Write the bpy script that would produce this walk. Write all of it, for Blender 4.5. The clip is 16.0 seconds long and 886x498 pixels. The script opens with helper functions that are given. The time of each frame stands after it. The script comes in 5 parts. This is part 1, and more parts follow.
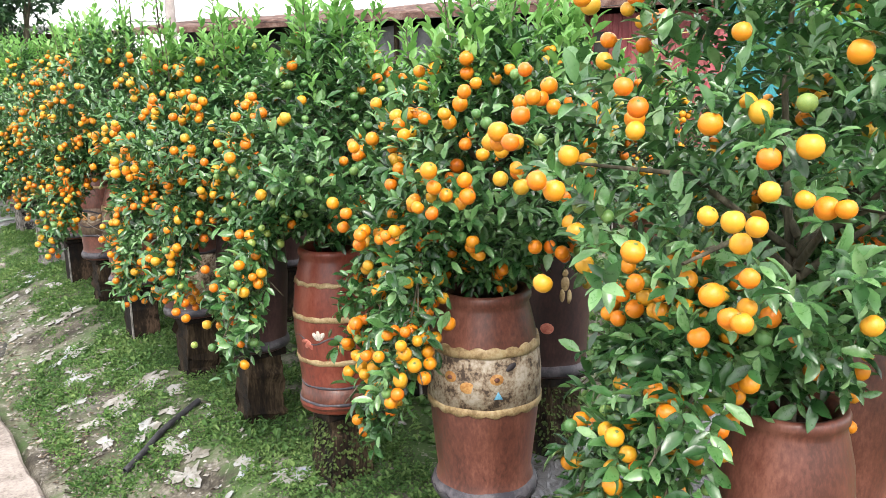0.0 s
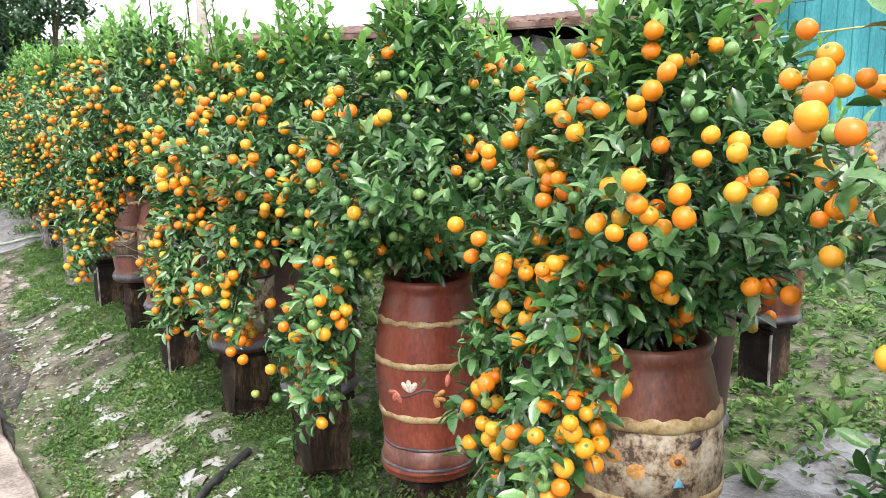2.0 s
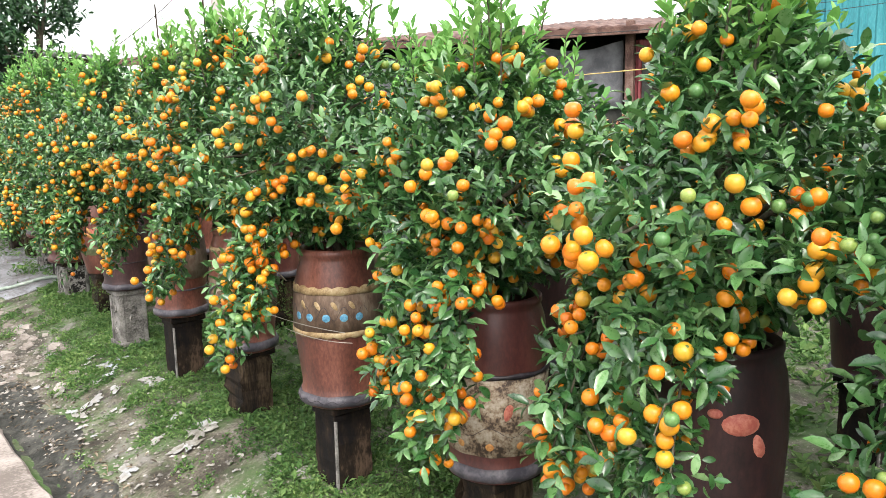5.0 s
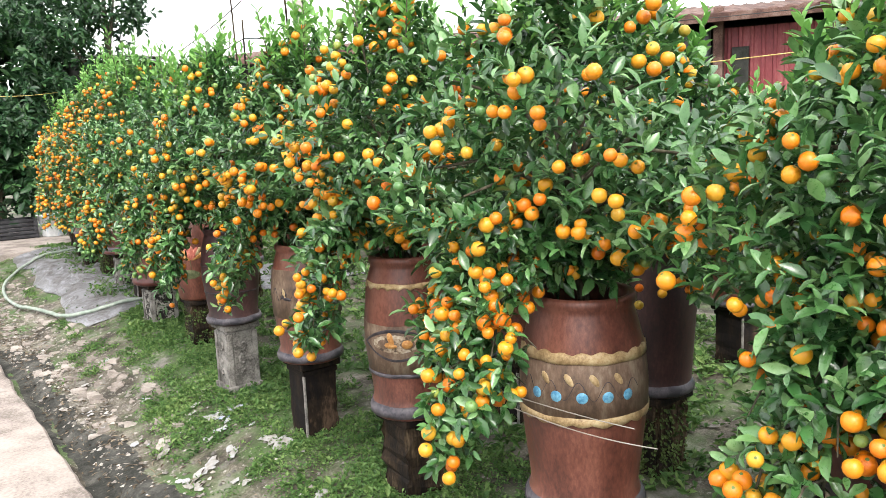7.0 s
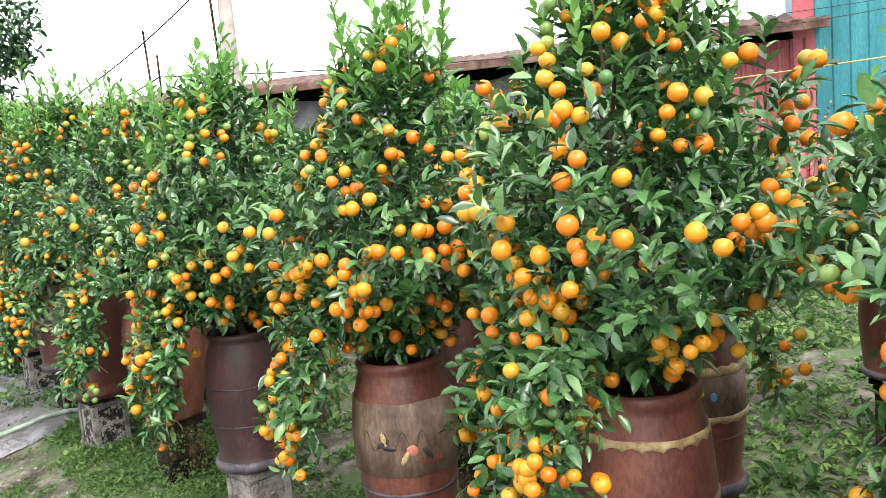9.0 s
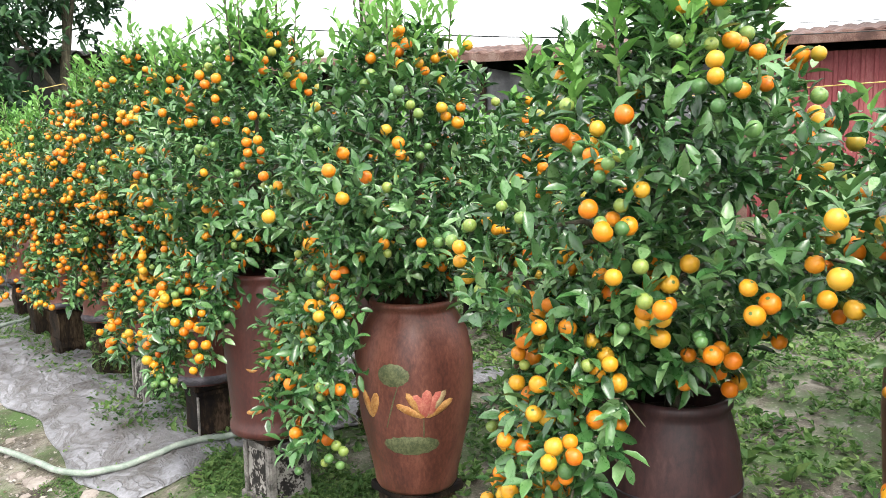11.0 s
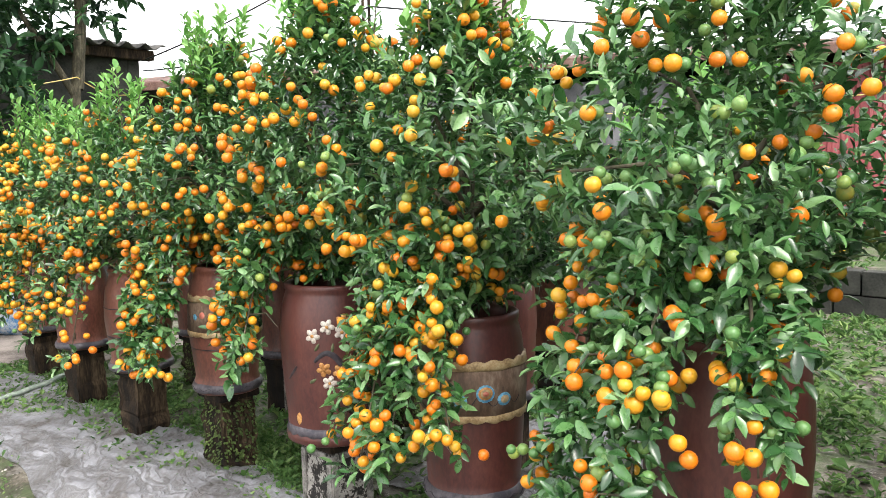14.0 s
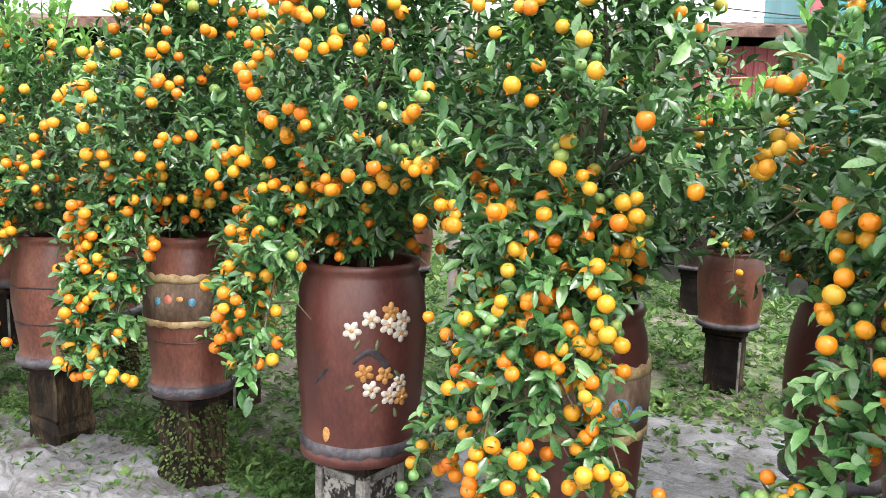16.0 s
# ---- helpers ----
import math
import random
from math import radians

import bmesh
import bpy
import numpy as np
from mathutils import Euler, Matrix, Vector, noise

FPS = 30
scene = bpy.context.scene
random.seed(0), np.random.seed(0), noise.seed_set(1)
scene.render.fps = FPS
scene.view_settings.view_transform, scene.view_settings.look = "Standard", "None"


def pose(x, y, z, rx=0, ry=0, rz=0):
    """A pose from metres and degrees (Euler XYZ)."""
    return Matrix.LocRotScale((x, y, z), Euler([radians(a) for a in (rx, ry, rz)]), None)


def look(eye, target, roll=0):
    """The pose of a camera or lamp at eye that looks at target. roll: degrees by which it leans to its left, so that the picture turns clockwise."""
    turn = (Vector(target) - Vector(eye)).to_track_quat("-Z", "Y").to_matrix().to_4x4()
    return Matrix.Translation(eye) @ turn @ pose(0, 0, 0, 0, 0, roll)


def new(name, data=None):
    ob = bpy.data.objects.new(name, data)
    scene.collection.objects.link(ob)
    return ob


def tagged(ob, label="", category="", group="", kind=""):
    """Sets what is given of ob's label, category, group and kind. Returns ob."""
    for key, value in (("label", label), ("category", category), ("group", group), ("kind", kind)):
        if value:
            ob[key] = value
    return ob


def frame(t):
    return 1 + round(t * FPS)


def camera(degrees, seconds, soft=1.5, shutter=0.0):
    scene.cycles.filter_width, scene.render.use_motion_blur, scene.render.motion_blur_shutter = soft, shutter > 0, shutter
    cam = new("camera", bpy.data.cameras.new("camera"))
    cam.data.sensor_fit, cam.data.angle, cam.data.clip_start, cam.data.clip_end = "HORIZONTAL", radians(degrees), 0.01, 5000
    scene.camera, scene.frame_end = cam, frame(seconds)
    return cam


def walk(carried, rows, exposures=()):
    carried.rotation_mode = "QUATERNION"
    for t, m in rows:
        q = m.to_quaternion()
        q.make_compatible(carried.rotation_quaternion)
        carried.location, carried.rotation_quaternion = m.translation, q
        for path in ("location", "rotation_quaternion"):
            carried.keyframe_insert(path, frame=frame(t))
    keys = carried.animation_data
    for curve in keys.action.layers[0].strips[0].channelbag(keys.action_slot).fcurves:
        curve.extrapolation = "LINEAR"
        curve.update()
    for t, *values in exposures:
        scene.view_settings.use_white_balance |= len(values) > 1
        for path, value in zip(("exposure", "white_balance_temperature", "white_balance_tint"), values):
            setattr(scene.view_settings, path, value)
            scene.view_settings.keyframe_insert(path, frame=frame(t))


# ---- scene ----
cam = camera(58.0, 16.0, soft=0.8)
EXPOSURE = 0.9
PATH = [
    (0.0, (0.238, 0.003, 1.302), (1.365, 1.607, 0.903), -0.8),
    (0.5, (0.194, -0.022, 1.308), (1.213, 1.656, 0.924), -2.1),
    (1.0, (0.255, 0.128, 1.292), (1.262, 1.814, 0.913), -2.4),
    (1.5, (0.307, 0.321, 1.268), (1.330, 1.999, 0.901), -1.0),
    (2.0, (0.291, 0.531, 1.246), (1.384, 2.168, 0.891), -0.7),
    (2.5, (0.231, 0.750, 1.243), (1.412, 2.332, 0.926), -0.5),
    (3.0, (0.205, 1.012, 1.219), (1.388, 2.595, 0.911), -1.4),
    (3.5, (0.177, 1.297, 1.236), (1.311, 2.919, 0.947), -0.6),
    (4.0, (0.096, 1.564, 1.238), (1.275, 3.150, 0.932), -0.7),
    (4.2, (0.052, 1.650, 1.251), (1.250, 3.220, 0.932), -1.1),
    (6.3, (-0.069, 2.610, 1.244), (1.117, 4.188, 0.924), -1.2),
    (6.5, (-0.069, 2.700, 1.241), (1.109, 4.285, 0.920), -1.2),
    (7.0, (-0.021, 3.005, 1.247), (1.083, 4.642, 0.932), -2.3),
    (7.5, (-0.009, 3.360, 1.245), (1.053, 5.026, 0.931), -2.5),
    (8.0, (-0.070, 3.667, 1.258), (1.054, 5.288, 0.929), -3.7),
    (8.5, (-0.049, 3.977, 1.252), (1.209, 5.503, 0.956), -4.8),
    (9.0, (-0.001, 4.337, 1.312), (1.338, 5.803, 1.073), -4.8),
    (9.2, (-0.013, 4.453, 1.307), (1.331, 5.916, 1.079), -4.6),
    (11.3, (-0.098, 6.116, 1.262), (1.228, 7.593, 1.015), -0.4),
    (11.5, (-0.115, 6.245, 1.271), (1.224, 7.712, 1.039), -0.6),
    (12.0, (-0.158, 6.570, 1.237), (1.172, 8.051, 1.037), -1.7),
    (12.5, (-0.152, 6.908, 1.250), (1.136, 8.427, 1.066), -2.2),
    (13.0, (-0.201, 7.208, 1.208), (1.110, 8.707, 1.018), -1.1),
    (13.5, (-0.262, 7.495, 1.209), (1.144, 8.901, 1.000), -0.8),
    (14.0, (-0.254, 7.749, 1.182), (1.209, 9.100, 0.985), -1.2),
    (14.5, (-0.204, 8.001, 1.214), (1.325, 9.276, 1.015), -0.4),
    (15.0, (-0.229, 8.216, 1.194), (1.394, 9.360, 0.962), 2.1),
    (15.5, (-0.272, 8.415, 1.168), (1.409, 9.468, 0.914), 1.7),
    (16.0, (-0.237, 8.558, 1.143), (1.453, 9.590, 0.869), 1.4),
]
walk(cam, [(t, look(eye, target, roll)) for t, eye, target, roll in PATH],
     exposures=[(0.0, EXPOSURE), (13.5, EXPOSURE), (16.0, EXPOSURE + 0.32)])

# ---- world and light: bright overcast sky ----
world = bpy.data.worlds.new("overcast_sky")
scene.world = world
world.use_nodes = True
wn, wl = world.node_tree.nodes, world.node_tree.links
SUN_ELEV, SUN_ROT = radians(58), radians(200)
sky = wn.new("ShaderNodeTexSky")
sky.sky_type = "NISHITA"
sky.sun_disc = False
sky.sun_elevation, sky.sun_rotation = SUN_ELEV, SUN_ROT
sky.dust_density = 4.0
bg = wn["Background"]
bg.inputs[1].default_value = 0.06
wl.new(sky.outputs[0], bg.inputs[0])
cloud = wn.new("ShaderNodeBackground")
cloud.inputs[0].default_value = (1.0, 0.985, 0.975, 1)
cloud.inputs[1].default_value = 1.48
both = wn.new("ShaderNodeAddShader")
wl.new(bg.outputs[0], both.inputs[0])
wl.new(cloud.outputs[0], both.inputs[1])
wl.new(both.outputs[0], wn["World Output"].inputs[0])
sun_data = bpy.data.lights.new("sun", "SUN")
sun_data.energy, sun_data.angle, sun_data.color = 2.5, radians(24), (1.0, 0.96, 0.9)
sun = new("sun", sun_data)
sun.matrix_world = look((-4, -5, 12), (1.5, 4, 0))

# ---- materials ----


def node(nt, kind, **values):
    n = nt.nodes.new(kind)
    for key, value in values.items():
        n.inputs[key.replace("_", " ")].default_value = value
    return n


def ramp(nt, stops):
    r = nt.nodes.new("ShaderNodeValToRGB")
    while len(r.color_ramp.elements) < len(stops):
        r.color_ramp.elements.new(0.5)
    for e, (p, c) in zip(r.color_ramp.elements, stops):
        e.position, e.color = p, (*c, 1)
    return r


def surface(name, stops, rough=0.8, scale=8.0, fine=60.0, bump=0.3, depth=0.01, spec=0.3, metal=0.0, island=0.0, random_ob=0.0,
            through_light=0.0, fine_mix=0.35, detail=6.0, rough_var=0.15, stretch=(1, 1, 1)):
    """A worn surface: colours from two scales of noise, with varied gloss and fine relief."""
    m = bpy.data.materials.new(name)
    m.use_nodes = True
    nt = m.node_tree
    b = nt.nodes["Principled BSDF"]
    co = nt.nodes.new("ShaderNodeTexCoord")
    mp = node(nt, "ShaderNodeMapping", Scale=stretch)
    nt.links.new(co.outputs["Object"], mp.inputs[0])
    n1 = node(nt, "ShaderNodeTexNoise", Scale=scale, Detail=detail, Roughness=0.6)
    n2 = node(nt, "ShaderNodeTexNoise", Scale=fine, Detail=4.0, Roughness=0.65)
    for n in (n1, n2):
        nt.links.new(mp.outputs[0], n.inputs["Vector"])
    mix = nt.nodes.new("ShaderNodeMix")
    mix.inputs[0].default_value = fine_mix
    nt.links.new(n1.outputs["Fac"], mix.inputs[2])
    nt.links.new(n2.outputs["Fac"], mix.inputs[3])
    spread = node(nt, "ShaderNodeMapRange", From_Min=0.33, From_Max=0.67)
    nt.links.new(mix.outputs[0], spread.inputs["Value"])
    fac = spread.outputs[0]
    for source, amount in ((("ShaderNodeNewGeometry", "Random Per Island"), island), (("ShaderNodeObjectInfo", "Random"), random_ob)):
        if amount:
            g = nt.nodes.new(source[0])
            mx = nt.nodes.new("ShaderNodeMix")
            mx.inputs[0].default_value = amount
            nt.links.new(fac, mx.inputs[2])
            nt.links.new(g.outputs[source[1]], mx.inputs[3])
            fac = mx.outputs[0]
    r = ramp(nt, stops)
    nt.links.new(fac, r.inputs[0])
    nt.links.new(r.outputs[0], b.inputs["Base Color"])
    rr = node(nt, "ShaderNodeMapRange", To_Min=max(0.02, rough - rough_var), To_Max=min(1.0, rough + rough_var))
    nt.links.new(n2.outputs["Fac"], rr.inputs["Value"])
    nt.links.new(rr.outputs[0], b.inputs["Roughness"])
    b.inputs["Specular IOR Level"].default_value = spec
    b.inputs["Metallic"].default_value = metal
    if bump:
        bp = node(nt, "ShaderNodeBump", Strength=bump, Distance=depth)
        nt.links.new(mix.outputs[0], bp.inputs["Height"])
        nt.links.new(bp.outputs[0], b.inputs["Normal"])
    if through_light:
        tr = nt.nodes.new("ShaderNodeBsdfTranslucent")
        nt.links.new(r.outputs[0], tr.inputs[0])
        ms = nt.nodes.new("ShaderNodeMixShader")
        ms.inputs[0].default_value = through_light
        nt.links.new(b.outputs[0], ms.inputs[1])
        nt.links.new(tr.outputs[0], ms.inputs[2])
        nt.links.new(ms.outputs[0], nt.nodes["Material Output"].inputs[0])
    return m


LEAF = surface("citrus_leaf", [(0.12, (0.009, 0.034, 0.011)), (0.42, (0.036, 0.112, 0.029)), (0.70, (0.092, 0.205, 0.064)), (0.92, (0.21, 0.34, 0.15))],
               rough=0.30, scale=9, fine=90, bump=0.25, depth=0.002, spec=0.62, island=0.66, through_light=0.14)
SHOOT = surface("young_citrus_leaf", [(0.1, (0.065, 0.19, 0.035)), (0.5, (0.14, 0.32, 0.07)), (0.9, (0.26, 0.45, 0.14))],
                rough=0.42, scale=9, fine=90, bump=0.15, depth=0.002, spec=0.4, island=0.6, through_light=0.35)
BIG_LEAF = surface("dark_broad_leaf", [(0.1, (0.008, 0.028, 0.012)), (0.55, (0.020, 0.065, 0.022)), (0.95, (0.07, 0.16, 0.05))],
                   rough=0.42, scale=4, fine=40, bump=0.2, depth=0.004, spec=0.45, island=0.6, through_light=0.2)
WEED = surface("weed_leaf", [(0.1, (0.026, 0.070, 0.018)), (0.5, (0.080, 0.165, 0.042)), (0.9, (0.21, 0.30, 0.10))], rough=0.6, scale=3, fine=60, bump=0,
               island=0.5, through_light=0.3)
BARK = surface("grey_brown_bark", [(0.25, (0.026, 0.024, 0.014)), (0.6, (0.070, 0.062, 0.040)), (0.85, (0.14, 0.125, 0.09))], rough=0.85, scale=25, fine=140, bump=0.6, depth=0.004, stretch=(1, 1, 0.3))


def fruit_skin(name, stops):
    return surface(name, stops, rough=0.36, scale=18, fine=420, bump=0.22, depth=0.0012, spec=0.45, random_ob=0.55, fine_mix=0.2)


FRUIT = {"orange": fruit_skin("orange_peel", [(0.15, (0.53, 0.115, 0.005)), (0.5, (0.59, 0.175, 0.006)), (0.85, (0.60, 0.235, 0.010))]),
         "amber": fruit_skin("amber_peel", [(0.15, (0.56, 0.190, 0.008)), (0.5, (0.56, 0.255, 0.012)), (0.85, (0.44, 0.275, 0.025))]),
         "green": fruit_skin("green_peel", [(0.15, (0.045, 0.125, 0.035)), (0.5, (0.095, 0.20, 0.060)), (0.85, (0.26, 0.30, 0.055))])}
CALYX = surface("green_calyx", [(0.2, (0.05, 0.09, 0.02)), (0.8, (0.12, 0.17, 0.05))], rough=0.7, scale=60, fine=300, bump=0.2, depth=0.001)
FAR_FRUIT = surface("mixed_peel", [(0.1, (0.52, 0.12, 0.005)), (0.45, (0.56, 0.185, 0.008)), (0.70, (0.50, 0.26, 0.016)), (0.90, (0.12, 0.20, 0.045))],
                    rough=0.4, scale=20, fine=300, bump=0.1, depth=0.001, island=0.85)
TERRACOTTA = surface("red_terracotta", [(0.2, (0.058, 0.020, 0.014)), (0.5, (0.112, 0.038, 0.026)), (0.8, (0.175, 0.070, 0.048))], rough=0.42, scale=7, fine=120, detail=9.0, stretch=(1, 1, 0.45), rough_var=0.22, bump=0.25, depth=0.003, spec=0.4)
BRICK_RED = surface("bright_red_clay", [(0.2, (0.095, 0.020, 0.013)), (0.5, (0.160, 0.035, 0.021)), (0.8, (0.205, 0.062, 0.040))], rough=0.38, scale=7, fine=110, detail=9.0, stretch=(1, 1, 0.45), rough_var=0.22, bump=0.25, depth=0.003, spec=0.4)
DARK_CLAY = surface("dark_purple_clay", [(0.2, (0.017, 0.010, 0.011)), (0.5, (0.037, 0.017, 0.017)), (0.85, (0.068, 0.034, 0.031))], rough=0.5, scale=6, fine=100, detail=9.0, stretch=(1, 1, 0.45), rough_var=0.22, bump=0.25, depth=0.003)
MAROON = surface("maroon_clay", [(0.2, (0.045, 0.013, 0.012)), (0.5, (0.075, 0.022, 0.018)), (0.85, (0.108, 0.039, 0.030))], rough=0.42, scale=6, fine=110, detail=9.0, stretch=(1, 1, 0.45), rough_var=0.22, bump=0.2, depth=0.003, spec=0.45)
WORN_CLAY = surface("worn_brown_clay", [(0.2, (0.060, 0.039, 0.027)), (0.5, (0.120, 0.078, 0.054)), (0.85, (0.204, 0.162, 0.120))], rough=0.7, scale=9, fine=90, detail=9.0, stretch=(1, 1, 0.45), rough_var=0.22, bump=0.4, depth=0.004)
TAN = surface("cream_glaze_band", [(0.2, (0.177, 0.116, 0.054)), (0.5, (0.313, 0.224, 0.116)), (0.85, (0.422, 0.340, 0.204))], rough=0.5, scale=22, fine=150, bump=0.3, depth=0.002)
PLASTER = surface("peeling_pale_glaze", [(0.28, (0.052, 0.035, 0.025)), (0.45, (0.210, 0.154, 0.105)), (0.62, (0.308, 0.259, 0.196)), (0.85, (0.399, 0.350, 0.294))], rough=0.7, scale=24, fine=130, bump=0.5, depth=0.003)
INK = surface("black_glaze_line", [(0.3, (0.015, 0.013, 0.016)), (0.8, (0.05, 0.042, 0.05))], rough=0.45, scale=20, fine=90, bump=0.2, depth=0.002)
SLATE = surface("slate_blue_glaze", [(0.3, (0.035, 0.033, 0.042)), (0.8, (0.10, 0.09, 0.10))], rough=0.45, scale=14, fine=90, bump=0.25, depth=0.002)
WHITE = surface("white_glaze", [(0.3, (0.384, 0.336, 0.288)), (0.8, (0.576, 0.536, 0.480))], rough=0.5, scale=40, fine=160, bump=0.2, depth=0.001)
PINK = surface("salmon_glaze", [(0.3, (0.368, 0.096, 0.072)), (0.8, (0.496, 0.192, 0.136))], rough=0.5, scale=40, fine=160, bump=0.2, depth=0.001)
OCHRE = surface("ochre_glaze", [(0.3, (0.306, 0.136, 0.038)), (0.8, (0.476, 0.264, 0.093))], rough=0.5, scale=40, fine=160, bump=0.2, depth=0.001)
BLUE = surface("blue_glaze", [(0.3, (0.05, 0.18, 0.30)), (0.8, (0.14, 0.34, 0.48))], rough=0.45, scale=40, fine=160, bump=0.2, depth=0.001)
OLIVE = surface("olive_glaze", [(0.3, (0.06, 0.075, 0.035)), (0.8, (0.13, 0.14, 0.07))], rough=0.5, scale=40, fine=160, bump=0.2, depth=0.001)
SOIL = surface("potting_soil", [(0.3, (0.025, 0.017, 0.012)), (0.7, (0.07, 0.05, 0.035))], rough=0.95, scale=30, fine=200, bump=0.8, depth=0.01)
CONCRETE = surface("weathered_concrete", [(0.25, (0.058, 0.055, 0.049)), (0.5, (0.151, 0.142, 0.131)), (0.8, (0.244, 0.232, 0.215))], rough=0.9, scale=11, fine=120, bump=0.5, depth=0.005)
MOTTLED = surface("mottled_black_concrete", [(0.40, (0.012, 0.011, 0.010)), (0.52, (0.060, 0.054, 0.048)), (0.62, (0.252, 0.240, 0.222))], rough=0.9, scale=28, fine=110, bump=0.5, depth=0.004)
BLACK_POST = surface("sooty_black_concrete", [(0.3, (0.005, 0.004, 0.004)), (0.58, (0.018, 0.012, 0.008)), (0.85, (0.080, 0.052, 0.034))], spec=0.15, rough=0.85, scale=8, fine=80, bump=0.6, depth=0.006, stretch=(1, 1, 0.35))
WOOD_POST = surface("damp_old_wood", [(0.25, (0.006, 0.005, 0.004)), (0.55, (0.024, 0.016, 0.010)), (0.85, (0.075, 0.054, 0.032))], spec=0.15, rough=0.9, scale=16, fine=120, bump=0.8, depth=0.008, stretch=(1, 1, 0.18))
MOSS = surface("green_moss", [(0.25, (0.022, 0.035, 0.010)), (0.55, (0.055, 0.085, 0.02)), (0.85, (0.11, 0.15, 0.045))], rough=0.95, scale=30, fine=180, bump=0.9, depth=0.008)
SHEET = surface("grey_plastic_mulch", [(0.14, (0.045, 0.038, 0.032)), (0.30, (0.105, 0.102, 0.104)), (0.55, (0.165, 0.167, 0.180)), (0.85, (0.25, 0.254, 0.272))], rough=0.45, scale=5, fine=70, bump=0.35, depth=0.006, spec=0.5)
PATH_MAT = surface("worn_pinkish_concrete", [(0.25, (0.130, 0.110, 0.096)), (0.5, (0.250, 0.216, 0.194)), (0.8, (0.325, 0.288, 0.260))], rough=0.85, scale=3.2, fine=70, bump=0.35, depth=0.006)
HOSE_MAT = surface("pale_green_hose", [(0.3, (0.175, 0.217, 0.182)), (0.8, (0.294, 0.336, 0.287))], rough=0.45, scale=20, fine=90, bump=0.1)
BLACK_PIPE = surface("black_rubber", [(0.3, (0.012, 0.012, 0.014)), (0.8, (0.035, 0.035, 0.04))], rough=0.5, scale=20, fine=90, bump=0.1)
SCRAP = surface("torn_plastic_scrap", [(0.25, (0.13, 0.12, 0.10)), (0.5, (0.24, 0.23, 0.21)), (0.75, (0.30, 0.31, 0.32)), (0.92, (0.19, 0.24, 0.36))], rough=0.6, scale=22, fine=120, bump=0.5, depth=0.004, island=0.45)
RED_WALL = surface("red_painted_steel", [(0.25, (0.128, 0.026, 0.030)), (0.55, (0.188, 0.038, 0.044)), (0.85, (0.240, 0.075, 0.075))], rough=0.55, scale=2, fine=40, bump=0.15, stretch=(1, 1, 0.3))
PINK_RED = surface("faded_red_sheet", [(0.25, (0.288, 0.056, 0.072)), (0.8, (0.400, 0.120, 0.136))], rough=0.55, scale=2, fine=40, bump=0.15)
TEAL_WALL = surface("teal_painted_steel", [(0.25, (0.018, 0.13, 0.155)), (0.55, (0.03, 0.19, 0.22)), (0.85, (0.07, 0.26, 0.28))], rough=0.5, scale=1.5, fine=40, bump=0.15, stretch=(1, 1, 0.3))
RUST_ROOF = surface("rusty_brown_roof", [(0.25, (0.045, 0.022, 0.017)), (0.55, (0.105, 0.057, 0.045)), (0.85, (0.17, 0.12, 0.10))], rough=0.8, scale=3, fine=50, bump=0.3)
CLOTH = surface("grey_shade_cloth", [(0.25, (0.070, 0.070, 0.077)), (0.8, (0.154, 0.154, 0.164))], rough=0.9, scale=3, fine=120, bump=0.3)
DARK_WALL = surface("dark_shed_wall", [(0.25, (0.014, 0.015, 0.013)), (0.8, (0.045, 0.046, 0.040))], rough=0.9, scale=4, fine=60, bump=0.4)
GREY_ROOF = surface("grey_fibre_cement", [(0.25, (0.072, 0.069, 0.066)), (0.8, (0.180, 0.174, 0.165))], rough=0.9, scale=6, fine=70, bump=0.4)
POLE_MAT = surface("pale_concrete_pole", [(0.25, (0.272, 0.232, 0.224)), (0.8, (0.416, 0.376, 0.360))], rough=0.85, scale=6, fine=70, bump=0.3)
WIRE = surface("black_cable", [(0.3, (0.012, 0.012, 0.012)), (0.8, (0.03, 0.03, 0.03))], rough=0.6, bump=0)
YELLOW = surface("yellow_string", [(0.3, (0.5, 0.36, 0.10)), (0.8, (0.66, 0.5, 0.2))], rough=0.7, bump=0)
STRING = surface("white_nylon_string", [(0.3, (0.24, 0.22, 0.19)), (0.8, (0.38, 0.36, 0.32))], rough=0.5, bump=0)
BUCKET_MAT = surface("scuffed_white_plastic", [(0.3, (0.416, 0.432, 0.440)), (0.62, (0.560, 0.568, 0.568)), (0.8, (0.200, 0.336, 0.496))], rough=0.5, scale=7, fine=60, bump=0.2)
TARP_BLUE = surface("blue_white_tarp", [(0.35, (0.403, 0.416, 0.429)), (0.55, (0.312, 0.364, 0.429)), (0.72, (0.065, 0.169, 0.325))], rough=0.5, scale=3, fine=40, bump=0.3)
CRATE_MAT = surface("black_crate_plastic", [(0.3, (0.012, 0.012, 0.013)), (0.8, (0.04, 0.04, 0.045))], rough=0.5, bump=0.1)
RED_FLOWER = surface("dry_red_foliage", [(0.2, (0.10, 0.05, 0.03)), (0.5, (0.26, 0.10, 0.06)), (0.85, (0.40, 0.24, 0.14))], rough=0.7, scale=5, fine=60, bump=0, island=0.7)


